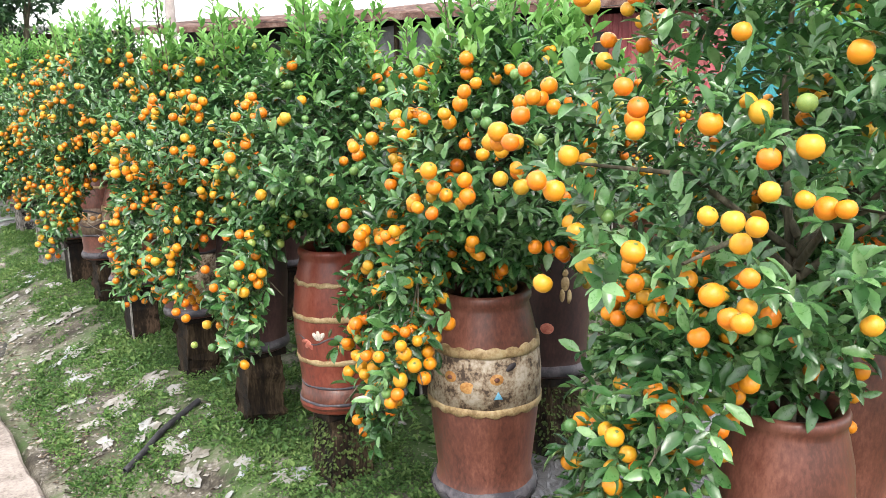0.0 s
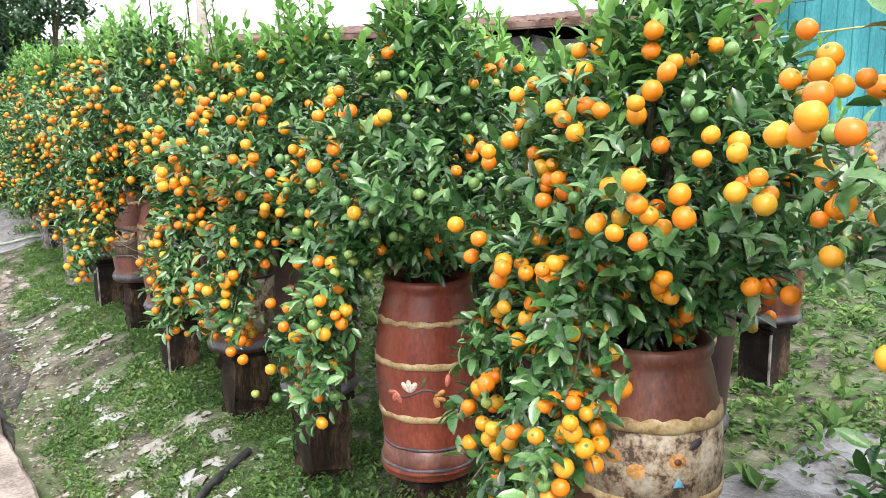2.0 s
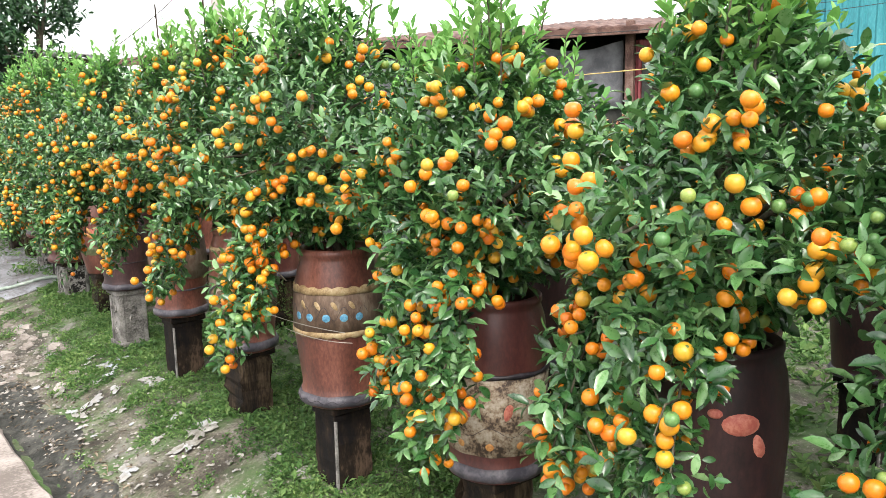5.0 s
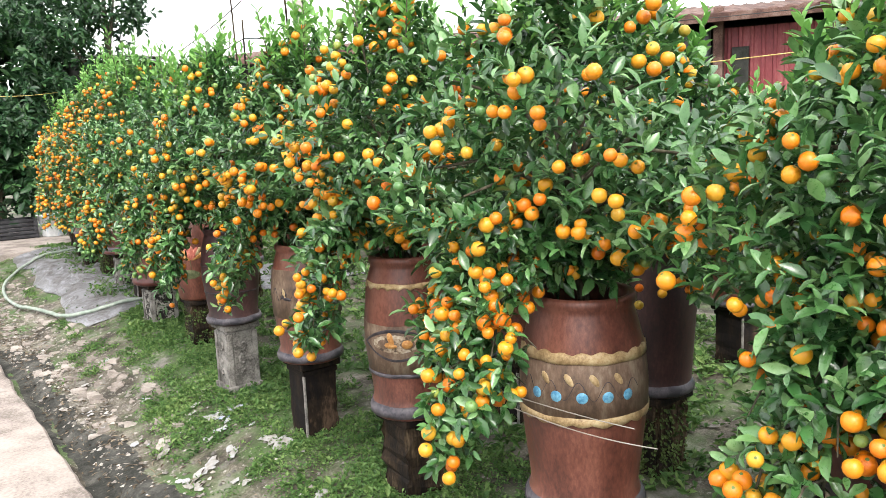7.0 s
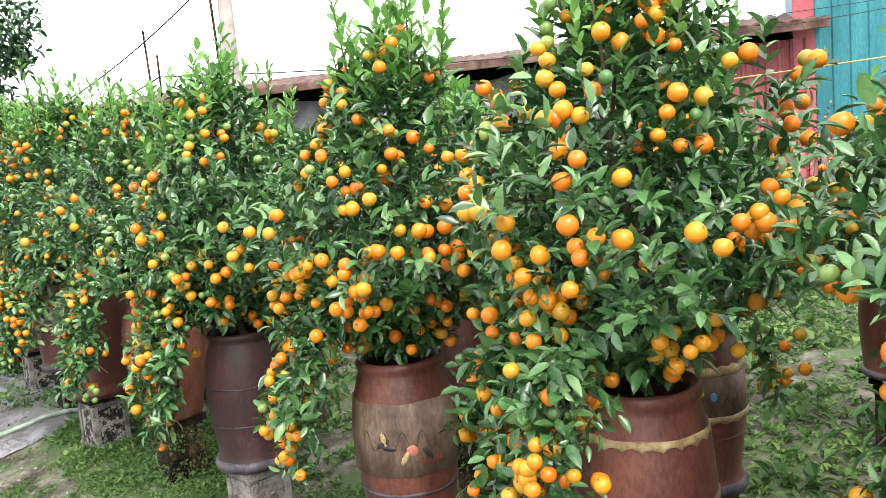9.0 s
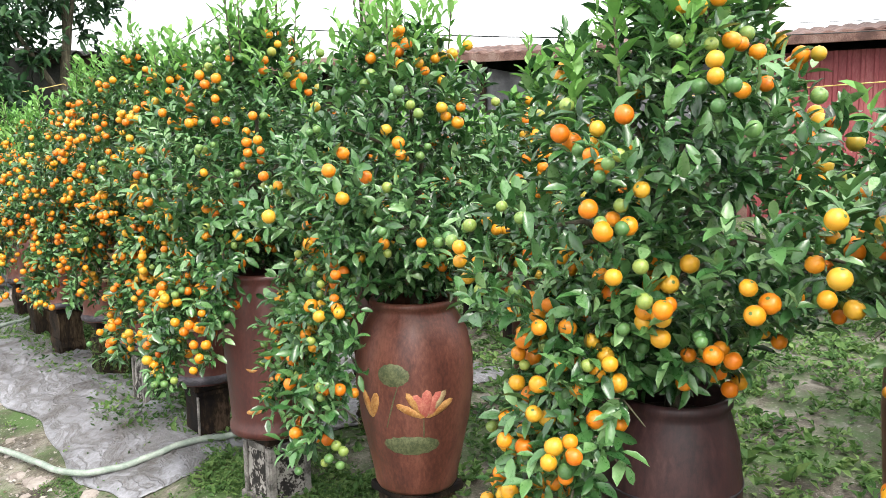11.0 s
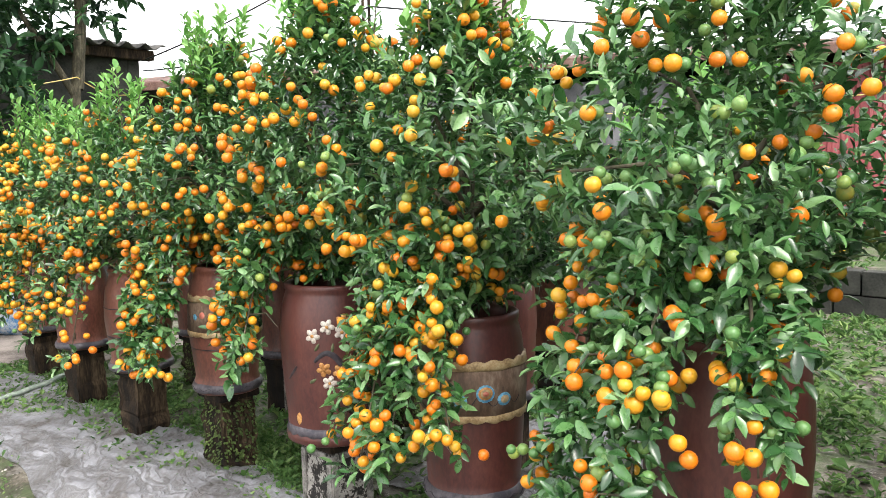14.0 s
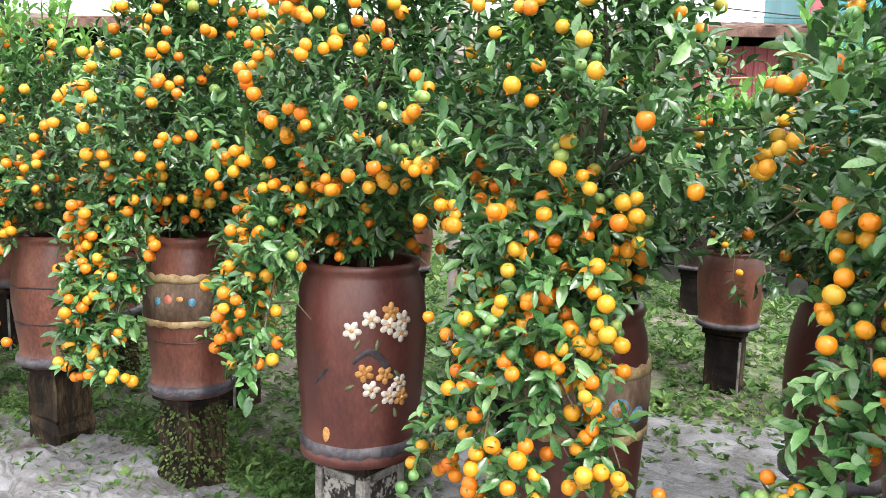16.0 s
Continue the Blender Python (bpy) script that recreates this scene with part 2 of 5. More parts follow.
def ground_material():
    """Damp dirt with gravel, pale lime dust, moss film and dark wet patches."""
    m = surface("damp_dirt", [(0.2, (0.026, 0.022, 0.016)), (0.45, (0.066, 0.057, 0.043)), (0.62, (0.12, 0.108, 0.085)), (0.85, (0.21, 0.195, 0.16))],
                rough=0.85, scale=5, fine=90, bump=0.8, depth=0.012)
    nt = m.node_tree
    b = nt.nodes["Principled BSDF"]
    base = b.inputs["Base Color"].links[0].from_socket
    co = nt.nodes.new("ShaderNodeTexCoord")
    prev = base
    for scale, lo, hi, colour in ((1.9, 0.44, 0.58, (0.050, 0.090, 0.026)), (6.5, 0.40, 0.30, (0.020, 0.018, 0.014)), (2.7, 0.57, 0.67, (0.17, 0.16, 0.145)), (34.0, 0.58, 0.66, (0.24, 0.225, 0.20)), (48.0, 0.66, 0.70, (0.40, 0.38, 0.35))):
        n = node(nt, "ShaderNodeTexNoise", Scale=scale, Detail=8.0, Roughness=0.7)
        nt.links.new(co.outputs["Object"], n.inputs["Vector"])
        mr = node(nt, "ShaderNodeMapRange", From_Min=lo, From_Max=hi)
        nt.links.new(n.outputs["Fac"], mr.inputs["Value"])
        mx = nt.nodes.new("ShaderNodeMix")
        mx.data_type = "RGBA"
        nt.links.new(mr.outputs[0], mx.inputs[0])
        nt.links.new(prev, mx.inputs[6])
        mx.inputs[7].default_value = (*colour, 1)
        prev = mx.outputs[2]
    nt.links.new(prev, b.inputs["Base Color"])
    return m


DIRT = ground_material()


def creased(m, scale=7.0):
    """Thin dark lines that paint the shade of wrinkles into the colour, and their relief."""
    nt = m.node_tree
    b = nt.nodes["Principled BSDF"]
    base = b.inputs["Base Color"].links[0].from_socket
    co = nt.nodes.new("ShaderNodeTexCoord")
    wob = node(nt, "ShaderNodeTexNoise", Scale=3.0, Detail=4.0)
    nt.links.new(co.outputs["Object"], wob.inputs["Vector"])
    add = nt.nodes.new("ShaderNodeMix")
    add.data_type = "RGBA"
    add.blend_type = "ADD"
    add.inputs[0].default_value = 0.35
    nt.links.new(co.outputs["Object"], add.inputs[6])
    nt.links.new(wob.outputs["Color"], add.inputs[7])
    mp = nt.nodes.new("ShaderNodeMapping")
    mp.inputs["Scale"].default_value = (1.0, 0.11, 1.0)
    mp.inputs["Rotation"].default_value = (0, 0, 0.5)
    nt.links.new(add.outputs[2], mp.inputs["Vector"])
    vo = node(nt, "ShaderNodeTexNoise", Scale=scale, Detail=5.0, Roughness=0.55, Distortion=1.2)
    nt.links.new(mp.outputs[0], vo.inputs["Vector"])
    off = nt.nodes.new("ShaderNodeMath")
    off.operation = "SUBTRACT"
    off.inputs[1].default_value = 0.5
    nt.links.new(vo.outputs["Fac"], off.inputs[0])
    ab = nt.nodes.new("ShaderNodeMath")
    ab.operation = "ABSOLUTE"
    nt.links.new(off.outputs[0], ab.inputs[0])
    mr = node(nt, "ShaderNodeMapRange", From_Min=-0.03, From_Max=0.06)
    nt.links.new(ab.outputs[0], mr.inputs["Value"])
    mx = nt.nodes.new("ShaderNodeMix")
    mx.data_type = "RGBA"
    nt.links.new(mr.outputs[0], mx.inputs[0])
    mx.inputs[6].default_value = (0.075, 0.070, 0.066, 1)
    nt.links.new(base, mx.inputs[7])
    nt.links.new(mx.outputs[2], b.inputs["Base Color"])
    bp = node(nt, "ShaderNodeBump", Strength=0.7, Distance=0.008)
    nt.links.new(mr.outputs[0], bp.inputs["Height"])
    nt.links.new(b.inputs["Normal"].links[0].from_socket, bp.inputs["Normal"])
    nt.links.new(bp.outputs[0], b.inputs["Normal"])


creased(SHEET, 9.0)

# ---- helpers for meshes ----
rng = np.random.default_rng(7)


def mesh_ob(name, verts, faces, material, parent=None, label="", smooth=False):
    me = bpy.data.meshes.new(name)
    me.from_pydata(verts.tolist() if hasattr(verts, "tolist") else verts, [], faces.tolist() if hasattr(faces, "tolist") else faces)
    me.materials.append(material)
    if smooth:
        me.polygons.foreach_set("use_smooth", [True] * len(me.polygons))
    ob = new(name, me)
    if parent is not None:
        ob.parent = parent
    if label:
        ob["label"] = label
    return ob


def part(name, bm, material, parent, label="", smooth=False):
    me = bpy.data.meshes.new(name)
    bmesh.ops.recalc_face_normals(bm, faces=bm.faces)
    bm.to_mesh(me)
    bm.free()
    me.materials.append(material)
    if smooth:
        me.polygons.foreach_set("use_smooth", [True] * len(me.polygons))
    ob = new(name, me)
    if parent is not None:
        ob.parent = parent
    if label:
        ob["label"] = label
    return ob


def empty(name, x, y, z, rz=0.0):
    ob = new(name)
    ob.empty_display_size = 0.1
    ob.matrix_world = pose(x, y, z, 0, 0, rz)
    return ob


def box_bm(size, centre=(0, 0, 0), bevel=0.006, bm=None, turn=0.0):
    bm = bm or bmesh.new()
    made = bmesh.ops.create_cube(bm, size=1)["verts"]
    m = Matrix.Translation(centre) @ Matrix.Rotation(turn, 4, "Z") @ Matrix.Diagonal((*size, 1))
    bmesh.ops.transform(bm, matrix=m, verts=made)
    if bevel:
        edges = list({e for v in made for e in v.link_edges})
        bmesh.ops.bevel(bm, geom=edges, offset=bevel, segments=2, affect="EDGES", profile=0.6)
    return bm


def lathe(profile, n=40, wobble=0.0, phase=0.0):
    """Verts and quads of a turned shape with open ends. profile: (r, z) pairs."""
    a = np.linspace(0, 2 * np.pi, n, endpoint=False)
    rows = []
    for i, (r, z) in enumerate(profile):
        rr = r * (1 + wobble * np.sin(2 * a + phase) + 0.5 * wobble * np.sin(5 * a + 2 * phase + i * 0.15))
        rows.append(np.stack([rr * np.cos(a), rr * np.sin(a), np.full(n, z)], 1))
    v = np.concatenate(rows)
    f = []
    for i in range(len(profile) - 1):
        for j in range(n):
            k = (j + 1) % n
            f.append((i * n + j, i * n + k, (i + 1) * n + k, (i + 1) * n + j))
    return v, f


def tube(name, pts, radius, material, parent=None, label="", taper=1.0, res=2):
    cu = bpy.data.curves.new(name, "CURVE")
    cu.dimensions, cu.bevel_depth, cu.bevel_resolution = "3D", radius, res
    sp = cu.splines.new("POLY")
    sp.points.add(len(pts) - 1)
    for i, (p, q) in enumerate(zip(sp.points, pts)):
        p.co = (*q, 1)
        p.radius = 1 + (taper - 1) * i / max(1, len(pts) - 1)
    me = bpy.data.meshes.new_from_object(bpy.data.objects.new("temp", cu))
    me.name = name
    me.materials.clear()
    me.materials.append(material)
    me.polygons.foreach_set("use_smooth", [True] * len(me.polygons))
    ob = new(name, me)
    if parent is not None:
        ob.parent = parent
    if label:
        ob["label"] = label
    return ob


def sag(a, b, drop, n=14):
    a, b = Vector(a), Vector(b)
    return [a.lerp(b, i / n) - Vector((0, 0, drop * 4 * (i / n) * (1 - i / n))) for i in range(n + 1)]


# ---- ground: bank, gutter and path level ----
def path_edge(y):
    return 0.70 - 0.040 * np.clip(y, -3, 12)


def smooth(e0, e1, v):
    t = np.clip((v - e0) / (e1 - e0), 0, 1)
    return t * t * (3 - 2 * t)


def lumps(x, y):
    return (0.010 * np.sin(3.1 * x + 1.7 * y) * np.sin(2.3 * y - 1.1 * x) + 0.006 * np.sin(11 * x + 4 * y) * np.cos(9 * y - 6 * x)
            + 0.003 * np.sin(31 * x + 13 * y) * np.sin(27 * y - 17 * x))


def ground_z(x, y):
    x, y = np.asarray(x, float), np.asarray(y, float)
    e = path_edge(y)
    bank = -0.16 + 0.16 * smooth(e + 0.15, 1.28, x) + lumps(x, y) * smooth(e + 0.05, e + 0.3, x)
    gut = -0.06 * np.exp(-((x - e - 0.07) / 0.06) ** 2) * smooth(3.0, 5.0, y) * (1 - smooth(8.6, 9.4, y))
    under = -0.09 * (1 - smooth(e - 0.02, e + 0.02, x)) * (1 - smooth(12.0, 12.6, y))
    return bank + gut + under


def grid_axis(dense0, dense1, step, far):
    mid = np.arange(dense0, dense1 + step / 2, step)
    out = [0.3, 0.8, 1.8, 4, 9, 20, 45, 100, 200]
    out = [o for o in out if o < far] + [far]
    return np.concatenate([(dense0 - np.array(out))[::-1], mid, dense1 + np.array(out)])


gx, gy = grid_axis(-0.2, 3.6, 0.05, 300), grid_axis(-1.0, 14.0, 0.05, 300)
GX, GY = np.meshgrid(gx, gy, indexing="ij")
GZ = ground_z(GX, GY) + np.where((GX > -0.2) & (GX < 3.6), rng.normal(0, 0.0025, GX.shape), 0)
nx, ny = len(gx), len(gy)
idx = np.arange(nx * ny).reshape(nx, ny)
gf = np.stack([idx[:-1, :-1], idx[1:, :-1], idx[1:, 1:], idx[:-1, 1:]], -1).reshape(-1, 4)
ground = mesh_ob("ground", np.stack([GX, GY, GZ], -1).reshape(-1, 3), gf, DIRT, smooth=True)
tagged(ground, "damp dirt bank with moss, gravel and pale dust", "ground", kind="structure")

# ---- concrete path, cast in slabs with cracked edges ----
pavement = empty("pavement", 0, 0, 0)
tagged(pavement, "worn pinkish concrete footpath with cracked broken edge", "path", kind="structure")
edges_y = [-6.0, -3.5, -1.2, 0.9, 2.7, 4.4, 6.1, 7.9, 9.8, 12.2]
for i in range(len(edges_y) - 1):
    y0, y1 = edges_y[i] + 0.006, edges_y[i + 1] - 0.006
    n = 26
    ys = np.linspace(y0, y1, n)
    ex = path_edge(ys) + 0.007 * np.sin(ys * 9.0) * np.sin(ys * 3.7 + 1) + rng.normal(0, 0.003, n)
    bm = bmesh.new()
    rows = []
    for y, e in zip(ys, ex):
        row = [(-1.7, y, -0.135), (-0.6, y, -0.128), (e - 0.16, y, -0.128), (e - 0.012, y, -0.130), (e, y, -0.142), (e + 0.008, y, -0.26)]
        rows.append([bm.verts.new((px, py, pz + (rng.normal(0, 0.0015) if k < 4 else 0))) for k, (px, py, pz) in enumerate(row)])
    for a, b in zip(rows[:-1], rows[1:]):
        for k in range(5):
            bm.faces.new((a[k], a[k + 1], b[k + 1], b[k]))
    for end in (rows[0], rows[-1]):
        low = [bm.verts.new((v.co.x, v.co.y, -0.26)) for v in end[:-1]]
        for k in range(4):
            bm.faces.new((end[k], end[k + 1], low[k + 1], low[k]))
        bm.faces.new((end[4], end[5], low[4]))
    part("slab", bm, PATH_MAT, pavement)

# ---- foliage generator ----
LEAF_V = np.array([(0, 0, 0), (0.14, 0.29, 0.06), (0.44, 0.50, 0.10), (0.78, 0.34, 0.02), (1.0, 0, -0.13), (0.78, -0.34, 0.02), (0.44, -0.50, 0.10), (0.14, -0.29, 0.06), (0.30, 0, 0.0), (0.68, 0, -0.03)])
LEAF_T = [(0, 8, 1), (1, 8, 2), (2, 8, 9, 3), (3, 9, 4), (0, 7, 8), (7, 6, 8), (6, 5, 9, 8), (5, 4, 9)]


def unit(a):
    return a / np.maximum(np.linalg.norm(a, axis=-1, keepdims=True), 1e-9)


def leaves(P, D, N, L, W):
    """Folded leaves at P, pointing along D, facing N, of length L and width W."""
    S = unit(np.cross(N, D))
    N = np.cross(D, S)
    u, v, w = LEAF_V.T
    V = (P[:, None] + D[:, None] * (u[None, :, None] * L[:, None, None]) + S[:, None] * (v[None, :, None] * W[:, None, None])
         + N[:, None] * (w[None, :, None] * L[:, None, None]))
    n = len(P)
    base = np.arange(n) * len(LEAF_V)
    faces = []
    for t in LEAF_T:
        faces.extend((base[:, None] + np.array(t)[None]).tolist())
    return V.reshape(-1, 3), faces


def blades(P, D, N, L, W):
    """Small leaves of two folded halves."""
    S = unit(np.cross(N, D)) * (W * 0.5)[:, None]
    U = np.cross(D, unit(S)) * (L * 0.12)[:, None]
    A, B, C = P, P + D * (L * 0.55)[:, None], P + D * L[:, None] - U
    V = np.stack([A, B + S + U, C, B - S + U], 1).reshape(-1, 3)
    base = np.arange(len(P))[:, None] * 4
    F = np.concatenate([base + np.array([t]) for t in ((0, 2, 1), (0, 3, 2))])
    return V, F


def rand_dirs(r, n):
    v = r.normal(size=(n, 3))
    return unit(v)


def twig_leaves(r, T, D, length, per, size, spread=0.9, up=0.35):
    """Leaves set spirally along twigs that start at T and run along D."""
    n = len(T)
    s = np.tile((np.arange(per) + 0.6) / per, n)
    TT, DD = np.repeat(T, per, 0), np.repeat(D, per, 0)
    LL = np.repeat(length, per)
    ang = np.tile(np.arange(per) * 2.4, n) + np.repeat(r.uniform(0, 6.28, n), per)
    ref = np.where(np.abs(DD[:, 2:3]) > 0.9, np.array([[1.0, 0, 0]]), np.array([[0, 0, 1.0]]))
    A = unit(np.cross(DD, ref))
    B = np.cross(DD, A)
    perp = A * np.cos(ang)[:, None] + B * np.sin(ang)[:, None]
    P = TT + DD * (s * LL)[:, None]
    m = len(P)
    dirs = unit(DD * (0.25 + 0.75 * s[:, None]) + perp * spread + np.array([0, 0, 0.10]) + r.normal(0, 0.18, (m, 3)))
    nor = unit(DD * 0.6 + np.array([0, 0, up + 0.6]) + r.normal(0, 0.35, (m, 3)))
    L = size * r.uniform(0.55, 1.3, m)
    return P, dirs, nor, L, L * r.uniform(0.36, 0.48, m)


FRUIT_MESH = {}
for key, material in FRUIT.items():
    prof = [(0.001, -0.93), (0.36, -0.88), (0.72, -0.66), (0.95, -0.28), (0.99, 0.12), (0.84, 0.56), (0.54, 0.80), (0.19, 0.88), (0.001, 0.90)]
    fv, ff = lathe([(r_, z_) for r_, z_ in prof], 12)
    me = bpy.data.meshes.new("fruit_" + key)
    me.from_pydata(fv.tolist(), [], ff)
    me.materials.append(material)
    me.materials.append(CALYX)
    me.polygons.foreach_set("material_index", [1 if i >= len(ff) - 12 else 0 for i in range(len(ff))])
    me.polygons.foreach_set("use_smooth", [True] * len(me.polygons))
    FRUIT_MESH[key] = me
ICO = bmesh.new()
bmesh.ops.create_icosphere(ICO, subdivisions=2, radius=1.0)
ICO_V = np.array([v.co[:] for v in ICO.verts])
ICO_F = np.array([[v.index for v in f.verts] for f in ICO.faces])
ICO.free()


def crown_radius(h, az, r0, lumpy):
    """Radius of a crown at a height h of 0 to 1 and an azimuth."""
    body = np.interp(h, [0.0, 0.10, 0.26, 0.46, 0.66, 0.82, 1.0], [0.24, 0.58, 0.98, 0.95, 0.72, 0.45, 0.15])
    bump = 1 + 0.15 * np.sin(3 * az + lumpy + 4 * h) + 0.12 * np.sin(5 * az - 2 * lumpy - 9 * h) + 0.10 * np.sin(13 * h + 2 * az + lumpy)
    turned = np.arctan2(np.sin(az - 4.3), np.cos(az - 4.3))
    lifted = 1 - 0.45 * np.exp(-(turned / 0.9) ** 2) * np.clip(1 - h / 0.32, 0, 1)
    return r0 * body * bump * lifted


def citrus_tree(x, y, rim, top, r0, mix, seed, twigs, fruits, size=0.060, skirt_az=2.6, skirt=0.30, skirt_w=0.62, lean=(0, 0), joined=False, shoots=26, label="", group="", leader=0.0):
    """A potted citrus: trunk and limbs, dark leaves on twigs, pale young shoots and fruit in bunches."""
    r = np.random.default_rng(seed)
    soil = rim - 0.05
    tree = empty("citrus_tree", x, y, soil)
    tagged(tree, label, "fruit tree", group)
    z0, z1 = rim + 0.03 - soil, top - 0.15 - soil
    H = z1 - z0
    lumpy = r.uniform(0, 6.28)
    face = np.pi * 1.12
    # stems
    v, f = [], []

    def stem(pts, ra, rb):
        pts = np.array(pts, float)
        n = 7
        base = len(v)
        for i, p in enumerate(pts):
            d = unit(pts[min(i + 1, len(pts) - 1)] - pts[max(i - 1, 0)])
            a = unit(np.cross(d, [0.3, 0.9, 0.1]))
            b = np.cross(d, a)
            rad = ra + (rb - ra) * i / (len(pts) - 1)
            for k in range(n):
                q = p + rad * (a * np.cos(k * 2 * np.pi / n) + b * np.sin(k * 2 * np.pi / n))
                v.append(q.tolist())
            if i:
                for k in range(n):
                    f.append((base + (i - 1) * n + k, base + (i - 1) * n + (k + 1) % n, base + i * n + (k + 1) % n, base + i * n + k))

    knee = np.array([r.normal(0, 0.015), r.normal(0, 0.015), z0 + 0.10])
    stem([(0, 0, -0.02), (0.008, 0.004, 0.03), knee], 0.017, 0.013)
    stem([knee, knee + [0.03 * r.normal(), 0.03 * r.normal(), H * 0.4], (lean[0], lean[1], z0 + H * 0.9)], 0.009, 0.0025)
    for k in range(11):
        az = k * 2.4 + r.uniform(-0.3, 0.3)
        h = r.uniform(0.1, 0.75)
        rr = 0.8 * crown_radius(h, az, r0, lumpy)
        end = np.array([rr * np.cos(az), rr * np.sin(az), z0 + H * h])
        start = knee + (0, 0, H * h * 0.35)
        midp = (start + end) / 2 + np.array([0, 0, 0.06])
        stem([start, midp, end], 0.008, 0.0025)
    # boughs that arch over the rim and hang down before the pot
    count = 4 if skirt > 0.2 else 3
    boughs = []
    for k in range(count):
        az = skirt_az + skirt_w * (2 * k / (count - 1) - 1) * 0.85 + r.normal(0, 0.08)
        far, low = r0 * r.uniform(0.78, 1.0), skirt * r.uniform(0.55, 1.15)
        way = np.array([np.cos(az), np.sin(az), 0.0])
        start, over, end = way * 0.35 * r0 + (0, 0, z0 + 0.20), way * far * 0.8 + (0, 0, z0 + 0.15), way * far + (0, 0, z0 - low)
        boughs.append((start, over, end))
        mid_ = 0.25 * start + 0.5 * over + 0.25 * end
        stem([knee, start, mid_, end + (0, 0, 0.05)], 0.006, 0.002)
        for j in range(3):
            side = rand_dirs(r, 1)[0] * (0.10, 0.10, 0.03)
            root = mid_ + (end - mid_) * (0.15 + 0.28 * j)
            stem([root, root + side * 0.6 + (0, 0, 0.01), root + side - (0, 0, 0.03)], 0.003, 0.0013)
    stalk = []

    hanging = [0]

    def shell(n, lo=0.35, front=0.0, fr=False):
        h = r.beta(1.15, 1.5, n)
        az = r.uniform(0, 2 * np.pi, n)
        pick = r.uniform(size=n) < front
        az = np.where(pick, face + r.normal(0, 0.95, n), az)
        q = np.sqrt(r.uniform(lo * lo, 1.0, n))
        if fr:
            q = r.uniform(0.88, 1.06, n)
        rad = q * crown_radius(h, az, r0, lumpy)
        P = np.stack([rad * np.cos(az) + lean[0] * h, rad * np.sin(az) + lean[1] * h, z0 + H * h], 1)
        ns = int(n * (0.46 if fr else 0.23) * min(1.25, skirt / 0.32))
        which = r.integers(0, count, ns)
        B = np.array(boughs)[which]
        u = (r.beta(1.5, 1.0, ns) if fr else r.uniform(0.12, 1.0, ns))[:, None]
        along = (1 - u) ** 2 * B[:, 0] + 2 * u * (1 - u) * B[:, 1] + u * u * B[:, 2]
        P[:ns] = along + rand_dirs(r, ns) * (r.uniform(0.75, 1.0, ns) if fr else r.uniform(0, 1, ns) ** 0.5)[:, None] * (0.105 - 0.045 * u) * np.array([1, 1, 0.8])
        hanging[0] = ns
        return P

    T = shell(twigs, 0.25)
    out = unit(np.stack([T[:, 0], T[:, 1], (T[:, 2] - (z0 + H * 0.25)) * 0.6], 1))
    rise = np.where(np.arange(len(T)) < hanging[0], -0.05, 0.42)[:, None] * np.array([0, 0, 1.0])
    D = unit(out * 0.8 + rise + r.normal(0, 0.38, (len(T), 3)))
    length = r.uniform(0.06, 0.13, len(T))
    arrays = twig_leaves(r, T - D * length[:, None] * 0.6, D, length, 10, size)
    V, F = leaves(*arrays)
    mesh_ob("foliage", V, F, LEAF, tree, "dense glossy dark green leaves", smooth=True)["kind"] = "stuff"
    # young shoots, mostly on top
    n = shoots
    h = np.clip(r.normal(0.90, 0.12, n), 0.35, 1.0)
    az = r.uniform(0, 2 * np.pi, n)
    rad = 0.75 * crown_radius(h, az, r0, lumpy)
    TS = np.stack([rad * np.cos(az) + lean[0] * h, rad * np.sin(az) + lean[1] * h, z0 + H * h - 0.04], 1)
    DS = unit(np.stack([0.25 * np.cos(az), 0.25 * np.sin(az), np.ones(n)], 1) + r.normal(0, 0.12, (n, 3)))
    P, DL, NL, LL, WL = twig_leaves(r, TS, DS, r.uniform(0.09, 0.19, n) + leader * r.uniform(0, 1, n), 11, size * 1.0, spread=0.65, up=0.2)
    # a few strong leaders that stand out of the top
    n = 6
    az = r.uniform(0, 2 * np.pi, n)
    q = r0 * r.uniform(0.05, 0.42, n)
    TL = np.stack([q * np.cos(az) + lean[0] * 0.8, q * np.sin(az) + lean[1] * 0.8, z0 + H * r.uniform(0.66, 0.84, n)], 1)
    DD = unit(np.stack([0.16 * np.cos(az), 0.16 * np.sin(az), np.ones(n)], 1) + r.normal(0, 0.07, (n, 3)))
    tall_ = r.uniform(0.20, 0.36, n)
    for p0, d0, l0 in zip(TL, DD, tall_):
        stalk.append((p0, p0 + d0 * l0 * 0.5, p0 + d0 * l0))
    more = twig_leaves(r, TL, DD, tall_, 20, size * 1.05, spread=0.75, up=0.2)
    V, F = leaves(*(np.concatenate(pair) for pair in zip((P, DL, NL, LL, WL), more)))
    mesh_ob("new_growth", V, F, SHOOT, tree, "pale green upright new shoots", smooth=True)["kind"] = "stuff"
    for pts in stalk:
        stem(pts, 0.0035, 0.0015)
    mesh_ob("trunk", v, f, BARK, tree, "thin grey-brown stem and limbs", smooth=True)
    # fruit in bunches
    seeds = shell(max(1, int(fruits / 2.0)), fr=True, front=0.5)
    pos, kinds, weights = [], [], np.array(mix, float) / sum(mix)
